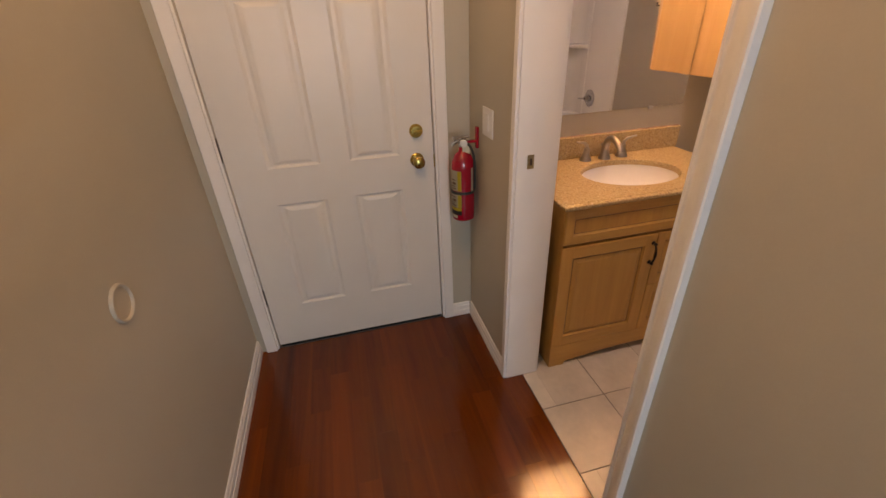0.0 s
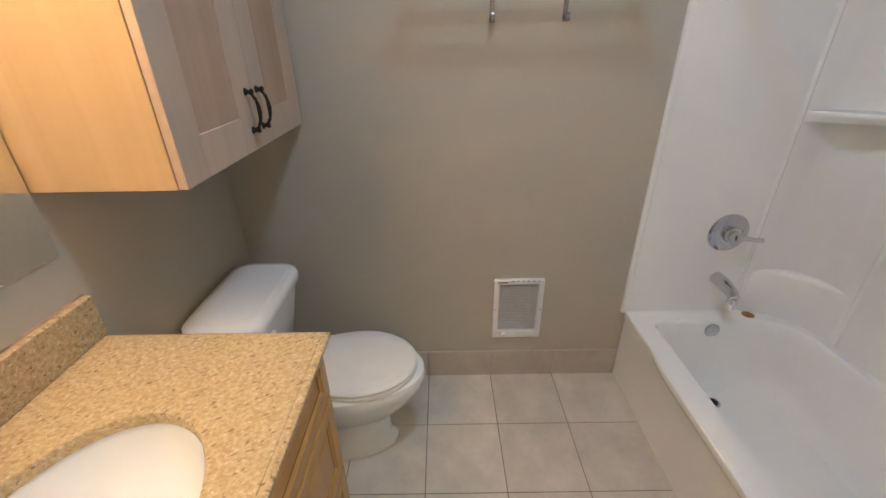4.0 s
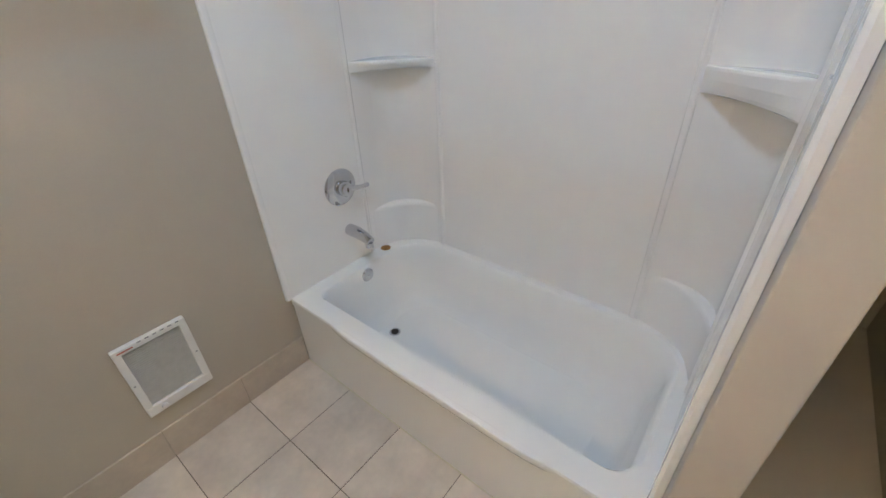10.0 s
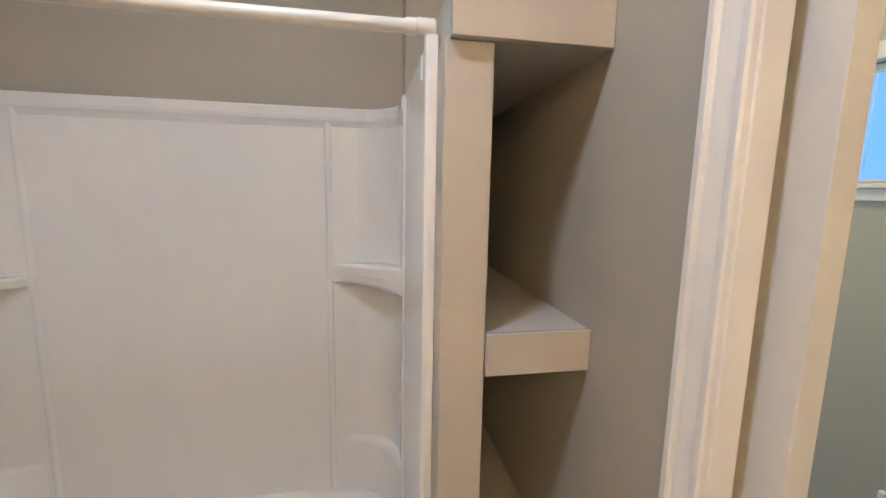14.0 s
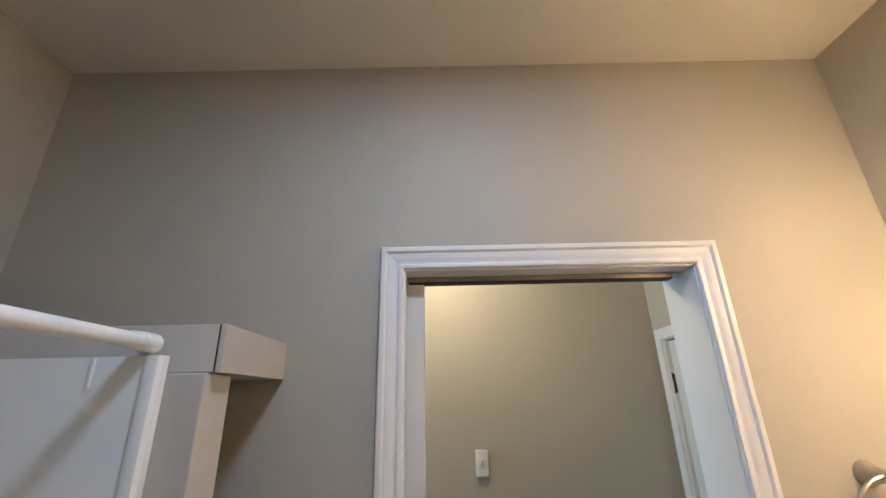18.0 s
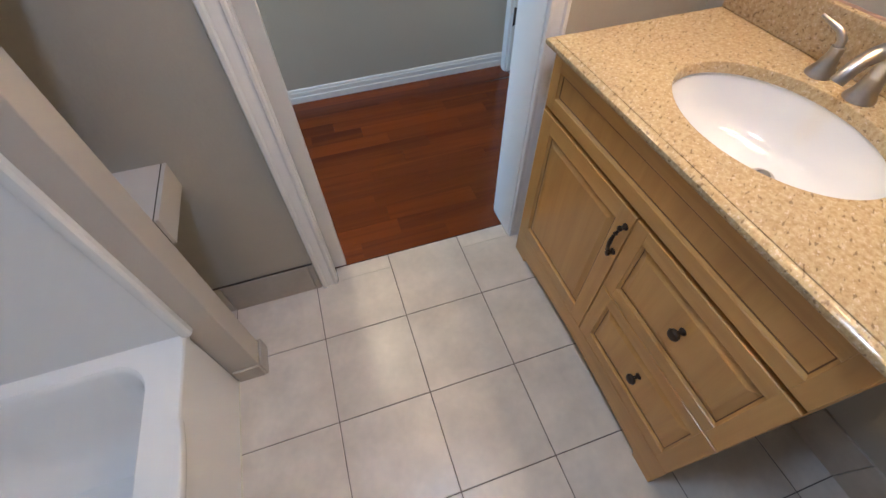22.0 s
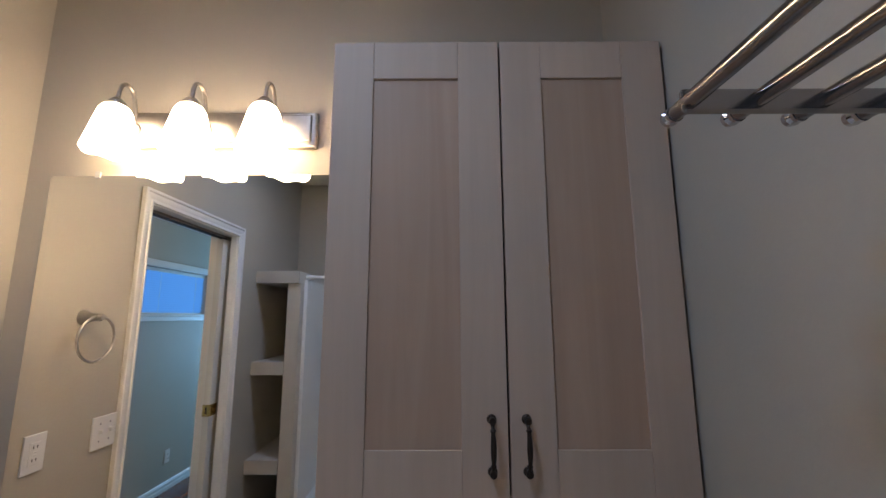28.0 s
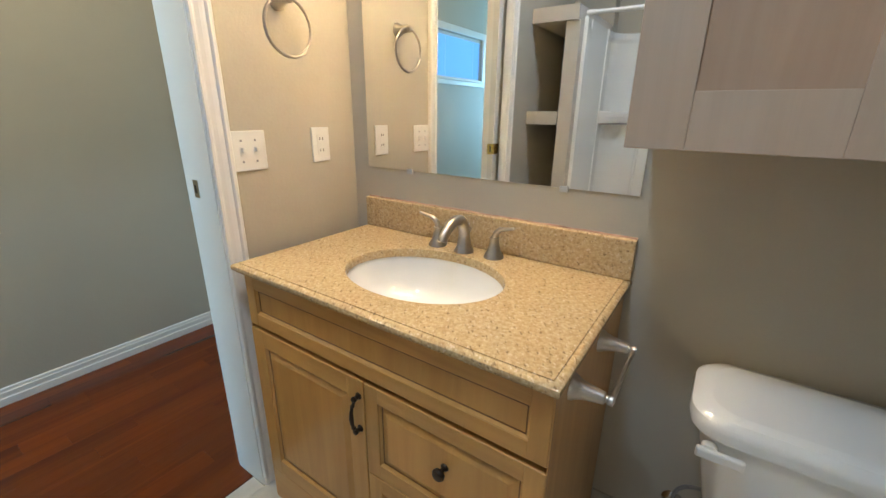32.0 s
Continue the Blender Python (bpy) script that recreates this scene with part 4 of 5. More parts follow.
# end panel on the heater wall, with its front edge roll and ridge
part("end_panel", prism([(1.838, YH), (1.838, YH - 0.010), (1.842, YH - 0.015), (1.852, YH - 0.016), (1.862, YH - 0.012), (2.330, YH - 0.012), (2.337, YH - 0.019), (2.344, YH - 0.019), (2.351, YH - 0.012), (2.44, YH - 0.012), (2.44, YH)], "z", TZ - 0.002, SZ), M_ACRYL, sur)
part("end_panel", prism([(1.838, 0.387), (1.838, 0.401), (1.843, 0.408), (1.855, 0.410), (1.865, 0.406), (1.868, 0.400), (2.330, 0.400), (2.337, 0.408), (2.346, 0.408), (2.353, 0.400), (2.44, 0.400), (2.44, 0.387)], "z", TZ - 0.002, SZ), M_ACRYL, sur)


def corner(yw, s, name):
    """Curved corner column; yw: the end panel's face, s: the way along y into the tub."""
    xb = 2.604
    r = 0.15
    pts = [(2.44, yw)]
    for i in range(9):
        a = radians(90 * i / 8)
        pts.append((xb - r + r * math.sin(a), yw + s * (r - r * math.cos(a))))
    pts += [(xb, yw + s * 0.240), (xb - 0.005, yw + s * 0.2435), (xb - 0.007, yw + s * 0.249), (xb - 0.007, yw + s * 0.255), (xb - 0.005, yw + s * 0.2605), (xb, yw + s * 0.264), (xb, yw + s * 0.266)]
    outer = [(2.624, yw + s * 0.266), (2.624, yw - s * 0.008), (2.44, yw - s * 0.008)]
    part(name, prism(pts + outer, "z", TZ - 0.002, SZ), M_ACRYL, sur)
    return xb


corner(YH - 0.012, -1, "corner_column")
corner(0.400, 1, "corner_column")
part("back_panel", prism([(2.606, 0.666), (2.606, 1.588), (2.624, 1.588), (2.624, 0.666)], "z", TZ - 0.002, SZ), M_ACRYL, sur)
# top band: a rounded lip that stands proud all the way round and coves back into the panels
def band_line(d):
    """The surround's inner outline, drawn in by d."""
    xb, r, ya, yb = 2.606 - d, 0.152 - d, YH - 0.011 - d, 0.399 + d
    line = [(2.340, ya), (2.44, ya)]
    line += [(xb - r + r * math.sin(radians(11.25 * i)), ya - (r - r * math.cos(radians(11.25 * i)))) for i in range(9)]
    line += [(xb - r + r * math.cos(radians(11.25 * i)), yb + r - r * math.sin(radians(11.25 * i))) for i in range(9)]
    return line + [(2.44, yb), (2.340, yb)]


bm = bmesh.new()
levels = [[bm.verts.new((x, y, SZ + z)) for x, y in band_line(d)] for d, z in ((-0.006, 0.003), (0.004, 0.003), (0.009, 0.001), (0.012, -0.004), (0.013, -0.030), (0.011, -0.042), (0.006, -0.052), (0.001, -0.066), (-0.006, -0.072))]
for a, b in zip(levels, levels[1:] + levels[:1]):
    for i in range(len(a) - 1):
        bm.faces.new((a[i], a[i + 1], b[i + 1], b[i]))
for k in (0, -1):
    bm.faces.new([lv[k] for lv in levels])
part("top_band", bm, M_ACRYL, sur)


def soap_shelf(yw, s, z, out, high, drop, rise):
    """Corner shelf with a rounded front; yw, s as for the corner; out: its bulge; high: the front's depth, drop more at the end panel, where it lies higher by rise."""
    bm = bmesh.new()
    xb, n = 2.605, 16
    rows_ = []
    for i in range(n + 1):
        u = i / n
        w = math.sin(math.pi * u)
        x, y = 2.352 * (1 - u) + xb * u - 0.7 * out * w, yw + s * (0.002 + 0.245 * u + 0.7 * out * w)
        h = high + drop * (1 - u) ** 1.3
        # inset towards the corner and height, from the top over the nose down to the underside
        prof = ((0.030, 0.0), (0.010, -0.001), (0.003, -0.004), (0.0, -0.010), (0.003, -0.45 * h), (0.014, -0.80 * h), (0.022, -0.94 * h), (0.036, -h))
        rows_.append([bm.verts.new((x + 0.7 * d * w, y - s * 0.7 * d * w, z + rise * (1 - u) + dz)) for d, dz in prof])
    ct, cb = bm.verts.new((xb, yw, z)), bm.verts.new((xb, yw, z - high - drop))
    for a, b in zip(rows_, rows_[1:]):
        bm.faces.new((a[0], b[0], ct))
        for k in range(len(a) - 1):
            bm.faces.new((a[k], a[k + 1], b[k + 1], b[k]))
        bm.faces.new((a[-1], cb, b[-1]))
    bmesh.ops.recalc_face_normals(bm, faces=bm.faces[:])
    return part("soap_shelf", bm, M_ACRYL, sur)


soap_shelf(YH - 0.012, -1, 1.262, 0.008, 0.036, 0.006, 0.0)
soap_shelf(0.400, 1, 1.295, 0.006, 0.072, 0.020, 0.020)


def corner_ledge(yw, s, z0, z1):
    """Low flat-topped ledge with a hollow front that fills the corner above the tub's rim."""
    bm = bmesh.new()
    n = 10
    cols_ = []
    for i in range(n + 1):
        u = i / n
        x, y = 2.375 * (1 - u) + 2.605 * u, yw + s * (0.002 + 0.225 * u)
        b = 0.042 * math.sin(math.pi * u)
        cx, cy = 2.605 - x - b, yw - y + s * b
        # share of the way to the corner and height, from the rim over the rounded edge to the flat top
        prof = ((0.0, z0), (0.0, z1 - 0.022), (0.03, z1 - 0.012), (0.09, z1 - 0.005), (0.20, z1 - 0.002))
        cols_.append([bm.verts.new((x + b + f_ * cx, y - s * b + f_ * cy, h)) for f_, h in prof])
    base, tip = bm.verts.new((2.605, yw, z0)), bm.verts.new((2.605, yw, z1))
    for a, b in zip(cols_, cols_[1:]):
        for k in range(len(a) - 1):
            bm.faces.new((a[k], b[k], b[k + 1], a[k + 1]))
        bm.faces.new((a[-1], b[-1], tip))
        bm.faces.new((b[0], a[0], base))
    for c in (cols_[0], cols_[-1]):
        bm.faces.new((*c, tip, base))
    for fc in bm.faces:
        fc.smooth = True
    return part("corner_ledge", bm, M_ACRYL, sur)


corner_ledge(YH - 0.012, -1, TZ - 0.001, 0.595)
corner_ledge(0.400, 1, TZ - 0.001, 0.600)
for x in (1.950,):
    part("top_clip", box(x, x + 0.006, 0.400, 0.404, SZ - 0.05, SZ - 0.002, 0.001), M_ACRYL, sur)

# ---- shower fittings ----
vx, vz, vy = 2.212, 0.774, YH - 0.012
val = thing("shower_valve", (vx, vy, vz), "chrome single-lever shower valve with a round plate", "shower valve")
part("escutcheon", lathe([(0, 0), (0.083, 0), (0.083, 0.004), (0.074, 0.010), (0.040, 0.016), (0, 0.017)], (vx, vy, vz), "-y", 40), M_CHROME, val)
part("hub", lathe([(0, 0), (0.034, 0), (0.032, 0.030), (0.026, 0.040), (0, 0.042)], (vx, vy - 0.014, vz), "-y", 28), M_CHROME, val)
part("lever", tube([(vx, vy - 0.046, vz), (vx + 0.03, vy - 0.048, vz - 0.004), (vx + 0.075, vy - 0.050, vz - 0.012), (vx + 0.115, vy - 0.052, vz - 0.014)], [0.016, 0.012, 0.009, 0.010], 14), M_CHROME, val)
sp = thing("tub_spout", (2.225, vy, 0.535), "plain chrome tub spout above the overflow plate", "tub spout")
part("spout", tube([(2.225, vy, 0.556), (2.225, vy - 0.05, 0.556), (2.225, vy - 0.10, 0.550), (2.225, vy - 0.140, 0.536)], [0.028, 0.028, 0.025, 0.021], 20), M_CHROME, sp)
part("outlet", lathe([(0.018, 0), (0.019, -0.022), (0.014, -0.024), (0, -0.020)], (2.225, vy - 0.126, 0.528), "z", 18), M_CHROME, sp)
sh = thing("shower", (2.20, YH, 1.988), "dark chrome shower head on a short bent arm", "shower head")
part("flange", lathe([(0, 0), (0.030, 0), (0.026, 0.010), (0.012, 0.014), (0, 0.014)], (2.20, YH, 1.988), "-y", 24), M_DARKM, sh)
part("arm", tube(arc((2.20, YH, 1.988), (2.19, YH - 0.075, 1.995), (2.185, YH - 0.098, 1.950), 8), 0.0105, 12), M_DARKM, sh)
ax = Vector((0, -0.72, -0.70)).normalized()
tq = ax.to_track_quat("Z", "Y").to_matrix()
part("head", lathe([(0, 0), (0.014, 0.0), (0.016, 0.018), (0.024, 0.030), (0.037, 0.052), (0.040, 0.060), (0.036, 0.063), (0, 0.060)], (2.185, YH - 0.094, 1.956), "z", 26, None, tq), M_DARKM, sh)
rod = thing("shower_rod", (1.868, 1.1, 1.860), "white telescoping shower curtain rod", "curtain rod")
part("rod", tube([(1.868, 0.440, 1.8655), (1.868, YH - 0.012, 1.860)], 0.0112, 18), M_TRIM, rod)
part("sleeve", tube([(1.868, 0.430, 1.8657), (1.868, 0.98, 1.8635)], 0.0126, 18), M_TRIM, rod)
part("end_cap", lathe([(0.0135, 0), (0.0165, 0.002), (0.0165, 0.034), (0.0150, 0.036), (0.0150, 0.054), (0.0128, 0.058)], (1.868, 0.388, 1.866), "y", 20), M_TRIM, rod)
part("end_cap", lathe([(0, 0), (0.0165, 0.0), (0.0165, 0.022), (0.0125, 0.026)], (1.868, YH - 0.0005, 1.860), "-y", 20), M_TRIM, rod)

# ---- shelf niche ----
setting("partition_wall", box(1.772, 2.515, 0.299, 0.386, 0, 1.8175, 0.003), M_BOX, "narrow painted partition at the foot of the tub", "wall")


def niche_shelf(x0, y1, z0, z1, label):
    t = thing("niche_shelf", (x0 + 0.1, 0.2, z0), label, "shelf", "shelves in the niche")
    part("board", box(x0 + 0.0125, 2.514, YD + 0.0005, y1, z0, z1 - 0.0005, 0.001), M_SHELF, t, "pale laminate shelf board")
    part("joint", box(x0 + 0.0095, x0 + 0.0125, YD + 0.001, y1 - 0.0005, z0 + 0.001, z1 - 0.0008), M_GAP, t, "dark joint line")
    part("front_board", box(x0 - 0.001, x0 + 0.0095, YD + 0.0005, y1, z0 - 0.001, z1, 0.0015), M_BOX, t, "beige painted front board")
    return t


niche_shelf(1.754, 0.378, 1.8185, 1.900, "deep painted box shelf capping the niche")
niche_shelf(1.763, 0.2985, 1.222, 1.303, "painted box shelf in the middle of the niche")
niche_shelf(1.763, 0.2985, 0.619, 0.700, "painted box shelf low in the niche")

# ---- towel rack and hooks ----
rk = thing("towel_rack", (1.30, YH, 1.82), "brushed steel hotel towel rack with parallel bars", "towel rack")
RZ = 1.808
for k, yy in enumerate((YH - 0.063, YH - 0.130, YH - 0.197, YH - 0.264)):
    br = part("bar", tube([(0.962, yy, RZ), (1.616, yy, RZ)], 0.0085, 14), M_STEEL, rk)
    for x, sgn in ((0.962, -1), (1.616, 1)):
        part("ball_end", lathe([(0, 0), (0.0095, 0.0), (0.0095, 0.004), (0.006, 0.006), (0.0095, 0.010), (0.0085, 0.016), (0, 0.019)], (x, yy, RZ), "x" if sgn > 0 else "-x", 14), M_CHROME, br)
for x in (0.986, 1.590):
    part("side_arm", box(x - 0.004, x + 0.004, YH - 0.272, YH - 0.012, RZ - 0.013, RZ + 0.013, 0.003), M_STEEL, rk)
    ml = part("wall_mount", lathe([(0, 0), (0.020, 0), (0.020, 0.010), (0.014, 0.016), (0, 0.017)], (x, YH, RZ), "-y", 22), M_CHROME, rk)
    part("mount_stem", tube([(x, YH - 0.014, RZ - 0.018), (x, YH - 0.030, RZ - 0.018)], 0.014, 14), M_STEEL, ml)
for x in (1.192, 1.435):
    hk = thing("wall_hook", (x, YH, 1.55), "narrow brushed steel wall hook under the towel rack", "hook", "hooks on the heater wall")
    part("back_plate", box(x - 0.008, x + 0.008, YH - 0.005, YH, 1.555, 1.650, 0.002), M_STEEL, hk)
    part("hook_arm", box(x - 0.0075, x + 0.0075, YH - 0.040, YH - 0.004, 1.555, 1.563, 0.0025), M_STEEL, hk)
    part("hook_tip", box(x - 0.0075, x + 0.0075, YH - 0.043, YH - 0.036, 1.560, 1.580, 0.0025), M_STEEL, hk)

# ---- vanity ----
VX, VY0, VY1, VZ = 0.700, 0.163, 1.094, 0.852
van = thing("vanity_cabinet", (0.45, 0.63, 0), "honey maple bathroom vanity with one door and drawers", "vanity")
part("side_panel", box(XV + 0.002, VX, VY0, VY0 + 0.018, 0.0, VZ, 0.001), M_MAPLE, van)
part("side_panel", box(XV + 0.002, VX, VY1 - 0.018, VY1, 0.0, VZ, 0.001), M_MAPLE, van)
part("carcass", box(XV + 0.01, VX - 0.02, VY0 + 0.018, VY1 - 0.018, 0.10, 0.70), M_MAPLE, van)
FX = 0.700
part("top_rail", box(FX - 0.02, FX, VY0 + 0.018, VY1 - 0.018, 0.675, VZ, 0.001), M_MAPLEH, van)
part("stile", box(FX - 0.02, FX + 0.0005, 0.610, 0.660, 0.10, 0.675), M_MAPLE, van)
part("rail", box(FX - 0.02, FX, VY0 + 0.018, VY1 - 0.018, 0.655, 0.674), M_MAPLEH, van)
# arched toe board with feet
arch = [(VY0, 0.0), (VY0 + 0.080, 0.0), (VY0 + 0.082, 0.014), (VY0 + 0.086, 0.018), (VY0 + 0.094, 0.020)]
arch += [(VY0 + 0.100 + (VY1 - VY0 - 0.20) * i / 12, 0.020 + 0.026 * math.sin(math.pi * i / 12)) for i in range(13)]
arch += [(VY1 - 0.094, 0.020), (VY1 - 0.086, 0.018), (VY1 - 0.082, 0.014), (VY1 - 0.080, 0.0), (VY1, 0.0), (VY1, 0.128), (VY0, 0.128)]
part("toe_board", prism(arch, "x", FX - 0.001, FX + 0.018), M_MAPLEH, van)
part("toe_back", box(0.60, 0.61, VY0 + 0.018, VY1 - 0.018, 0.0, 0.10), M_GLAZE, van)
part("pilaster", box(FX, FX + 0.016, VY0, VY0 + 0.0030, 0.120, VZ, 0.001), M_MAPLE, van)
part("pilaster", box(FX, FX + 0.016, VY1 - 0.0030, VY1, 0.120, VZ, 0.001), M_MAPLE, van)


def front(name, y0, y1, z0, z1, rail, raised, parent, label=""):
    """A cabinet front of stiles, rails and a panel with dark glaze in its grooves."""
    x0, x1 = FX, FX + 0.019
    fr = part(name, box(x0, x0 + 0.008, y0 + 0.002, y1 - 0.002, z0 + 0.002, z1 - 0.002), M_MAPLE, parent, label)
    part("stile", box(x0 + 0.001, x1, y0, y0 + rail, z0, z1, 0.002), M_MAPLE, fr)
    part("stile", box(x0 + 0.001, x1, y1 - rail, y1, z0, z1, 0.002), M_MAPLE, fr)
    part("rail", box(x0 + 0.001, x1 - 0.0003, y0 + rail - 0.001, y1 - rail + 0.001, z0, z0 + rail, 0.002), M_MAPLEH, fr)
    part("rail", box(x0 + 0.001, x1 - 0.0003, y0 + rail - 0.001, y1 - rail + 0.001, z1 - rail, z1, 0.002), M_MAPLEH, fr)
    a0, a1, c0, c1 = y0 + rail, y1 - rail, z0 + rail, z1 - rail
    bm = bmesh.new()
    prev = None
    steps = ((0.0, 0.015), (0.004, 0.0115), (0.007, 0.009)) + (((0.009, 0.010), (0.026, 0.016), (0.028, 0.0165)) if raised else ())
    for ins, d in steps:
        cur = [bm.verts.new((x0 + d, a, c)) for a, c in ((a0 + ins, c0 + ins), (a1 - ins, c0 + ins), (a1 - ins, c1 - ins), (a0 + ins, c1 - ins))]
        if prev:
            for i in range(4):
                bm.faces.new((prev[i], prev[(i + 1) % 4], cur[(i + 1) % 4], cur[i]))
        prev = cur
    bm.faces.new(prev)
    part("panel", bm, M_MAPLE, fr, "", False)
    g = 0.0024
    for b in ((a0 + 0.006, a0 + 0.006 + g, c0 + 0.006, c1 - 0.006), (a1 - 0.006 - g, a1 - 0.006, c0 + 0.006, c1 - 0.006), (a0 + 0.006, a1 - 0.006, c0 + 0.006, c0 + 0.006 + g), (a0 + 0.006, a1 - 0.006, c1 - 0.006 - g, c1 - 0.006)):
        part("glaze_line", box(x0 + 0.0085, x0 + 0.0107, b[0], b[1], b[2], b[3]), M_GLAZE, fr)
    return fr


front("false_drawer", VY0 + 0.004, VY1 - 0.002, 0.688, 0.845, 0.040, False, van)
part("shadow_gap", box(FX + 0.0005, FX + 0.004, VY0 + 0.004, VY1 - 0.004, 0.6765, 0.687), M_GLAZE, van)
door = front("door", VY0 + 0.001, 0.630, 0.130, 0.673, 0.056, True, van)
d1 = front("drawer", 0.634, VY1 - 0.001, 0.400, 0.673, 0.043, True, van)
d2 = front("drawer", 0.634, VY1 - 0.001, 0.130, 0.396, 0.046, True, van)
for dd, zz in ((d1, 0.555), (d2, 0.287)):
    part("knob", lathe([(0, 0), (0.010, 0.0), (0.009, 0.003), (0.0055, 0.006), (0.0055, 0.015), (0.014, 0.020), (0.0155, 0.026), (0.012, 0.031), (0, 0.033)], (FX + 0.0165, 0.871, zz), "x", 20), M_BRONZE, dd, "dark bronze knob")


def pull(x, y, zc, parent, h=0.098):
    """A bowed bronze pull: swelling grip, beads at its shoulders and knobbed ends on round feet."""
    line = [(0.000, -0.50), (0.012, -0.47), (0.020, -0.38), (0.0245, -0.28), (0.027, -0.16), (0.028, 0.0)]
    line += [(d, -u) for d, u in line[-2::-1]]
    thick = [0.0055, 0.0045, 0.0036, 0.0040, 0.0052, 0.0060]
    p = part("handle", tube([(x + d, y, zc + u * h) for d, u in line], thick + thick[-2::-1], 12), M_BRONZE, parent, "dark bronze bowed handle")
    for s in (-1, 1):
        part("foot", lathe([(0, 0), (0.0100, 0), (0.0095, 0.003), (0.0060, 0.006), (0.0052, 0.012), (0.0078, 0.016), (0.0070, 0.021), (0, 0.023)], (x - 0.0005, y, zc + s * h / 2), "x", 14), M_BRONZE, p)
        part("bead", lathe([(0, -0.004), (0.0050, -0.0025), (0.0062, 0.0), (0.0050, 0.0025), (0, 0.004)], (x + 0.0222, y, zc + s * h * 0.33), "z", 12), M_BRONZE, p)
    return p


pull(FX + 0.019, 0.614, 0.578, door)

# granite top with an oval cut-out and bullnose
top = thing("countertop", (0.46, 0.63, VZ), "polished gold granite vanity top with a bullnose edge", "countertop")
CX, CY, CA, CB = 0.471, 0.624, 0.174, 0.233
DRX, DRY = 0.404, 0.640
bm = bmesh.new()
TX, TYa, TYb, TZ0, TZ1 = 0.742, 0.142, 1.106, 0.853, 0.880
N = 64
el = [(CX + CA * math.cos(2 * math.pi * i / N), CY + CB * math.sin(2 * math.pi * i / N)) for i in range(N)]


def out_pt(i):
    a = 2 * math.pi * i / N
    dx, dy = math.cos(a), math.sin(a)
    s = min((((TX - CX) if dx > 0 else (XV + 0.001 - CX)) / dx) if abs(dx) > 1e-9 else 9, (((TYb - CY) if dy > 0 else (TYa - CY)) / dy) if abs(dy) > 1e-9 else 9)
    return [CX + dx * s, CY + dy * s]


outp = [out_pt(i) for i in range(N)]
for cx_, cy_ in ((TX, TYb), (TX, TYa), (XV + 0.001, TYa), (XV + 0.001, TYb)):
    j = min(range(N), key=lambda i: (outp[i][0] - cx_) ** 2 + (outp[i][1] - cy_) ** 2)
    outp[j] = [cx_, cy_]


def inset(p, d):
    return (min(p[0], TX - d), min(max(p[1], TYa + d), TYb - d))


def rim(k):
    return [(CX + (x - CX) * k, CY + (y - CY) * k) for x, y in el]


def stacked(levels):
    rings = [[Vector((x, y, z)) for x, y in pts] for pts, z in levels]
    bm = loft(rings + [rings[0]], False, False)
    bmesh.ops.remove_doubles(bm, verts=bm.verts, dist=1e-5)
    bmesh.ops.dissolve_degenerate(bm, edges=bm.edges, dist=1e-5)
    return bm


def edge_at(d):
    return [inset(p, d) for p in outp]


part("slab", stacked(((rim(1.0), TZ0), (rim(1.0), TZ1 - 0.006), (rim(1.012), TZ1 - 0.001), (rim(1.028), TZ1), (edge_at(0.0175), TZ1), (edge_at(0.0168), TZ1 - 0.0007), (edge_at(0.0168), TZ0))), M_GRAN, top)
part("bullnose_edge", stacked(((edge_at(0.0166), TZ1 - 0.0022), (edge_at(0.0145), TZ1 - 0.0019), (edge_at(0.006), TZ1 - 0.0040), (edge_at(0.0012), TZ1 - 0.008), (edge_at(0.0), TZ1 - 0.014), (edge_at(0.002), TZ0 + 0.006), (edge_at(0.007), TZ0 + 0.001), (edge_at(0.012), TZ0), (edge_at(0.0166), TZ0))), M_GRAN, top, "rounded polished granite edge")
splash = thing("backsplash", (0.195, 0.63, 0.88), "granite backsplash strip along the vanity wall", "backsplash")
part("strip", box(XV + 0.001, XV + 0.021, 0.157, 1.104, 0.8804, 0.989, 0.003), M_GRAN, splash)

bm = bmesh.new()
crng = random.Random(5)
sec = []
for i in range(41):
    y, w, h = 0.158 + 0.945 * i / 40, crng.uniform(0.0025, 0.0065), crng.uniform(0.001, 0.0035)
    sec.append([Vector((XV + 0.0003, y, 0.9880)), Vector((XV + w, y, 0.9885)), Vector((XV + w * 0.6, y, 0.9892 + h)), Vector((XV + 0.0003, y, 0.9905 + h))])
part("caulk_seam", loft(sec, bm=bm), mat("old_brown_caulk", (0.36, 0.22, 0.16), 0.7, var=0.35, vscale=25), splash, "uneven old brown caulk along the wall")

sink = thing("sink_basin", (CX, CY, 0.75), "white oval undermount sink basin", "sink")
rings = []
for s, z in ((0.10, 0.706), (0.50, 0.712), (0.80, 0.738), (0.97, 0.790), (1.03, 0.842), (1.10, 0.845), (1.10, 0.8527), (1.012, 0.8527), (0.995, 0.845), (0.965, 0.815), (0.90, 0.778), (0.78, 0.748), (0.60, 0.728), (0.40, 0.719), (0.22, 0.7155), (0.12, 0.7145)):
    rings.append([Vector((CX + (DRX - CX) * max(0.0, 1 - s) ** 0.8 + (CA + 0.004) * s * math.cos(2 * math.pi * i / N), CY + (DRY - CY) * max(0.0, 1 - s) ** 0.8 + (CB + 0.004) * s * math.sin(2 * math.pi * i / N), z)) for i in range(N)])
part("bowl", loft(rings), M_PORC, sink)
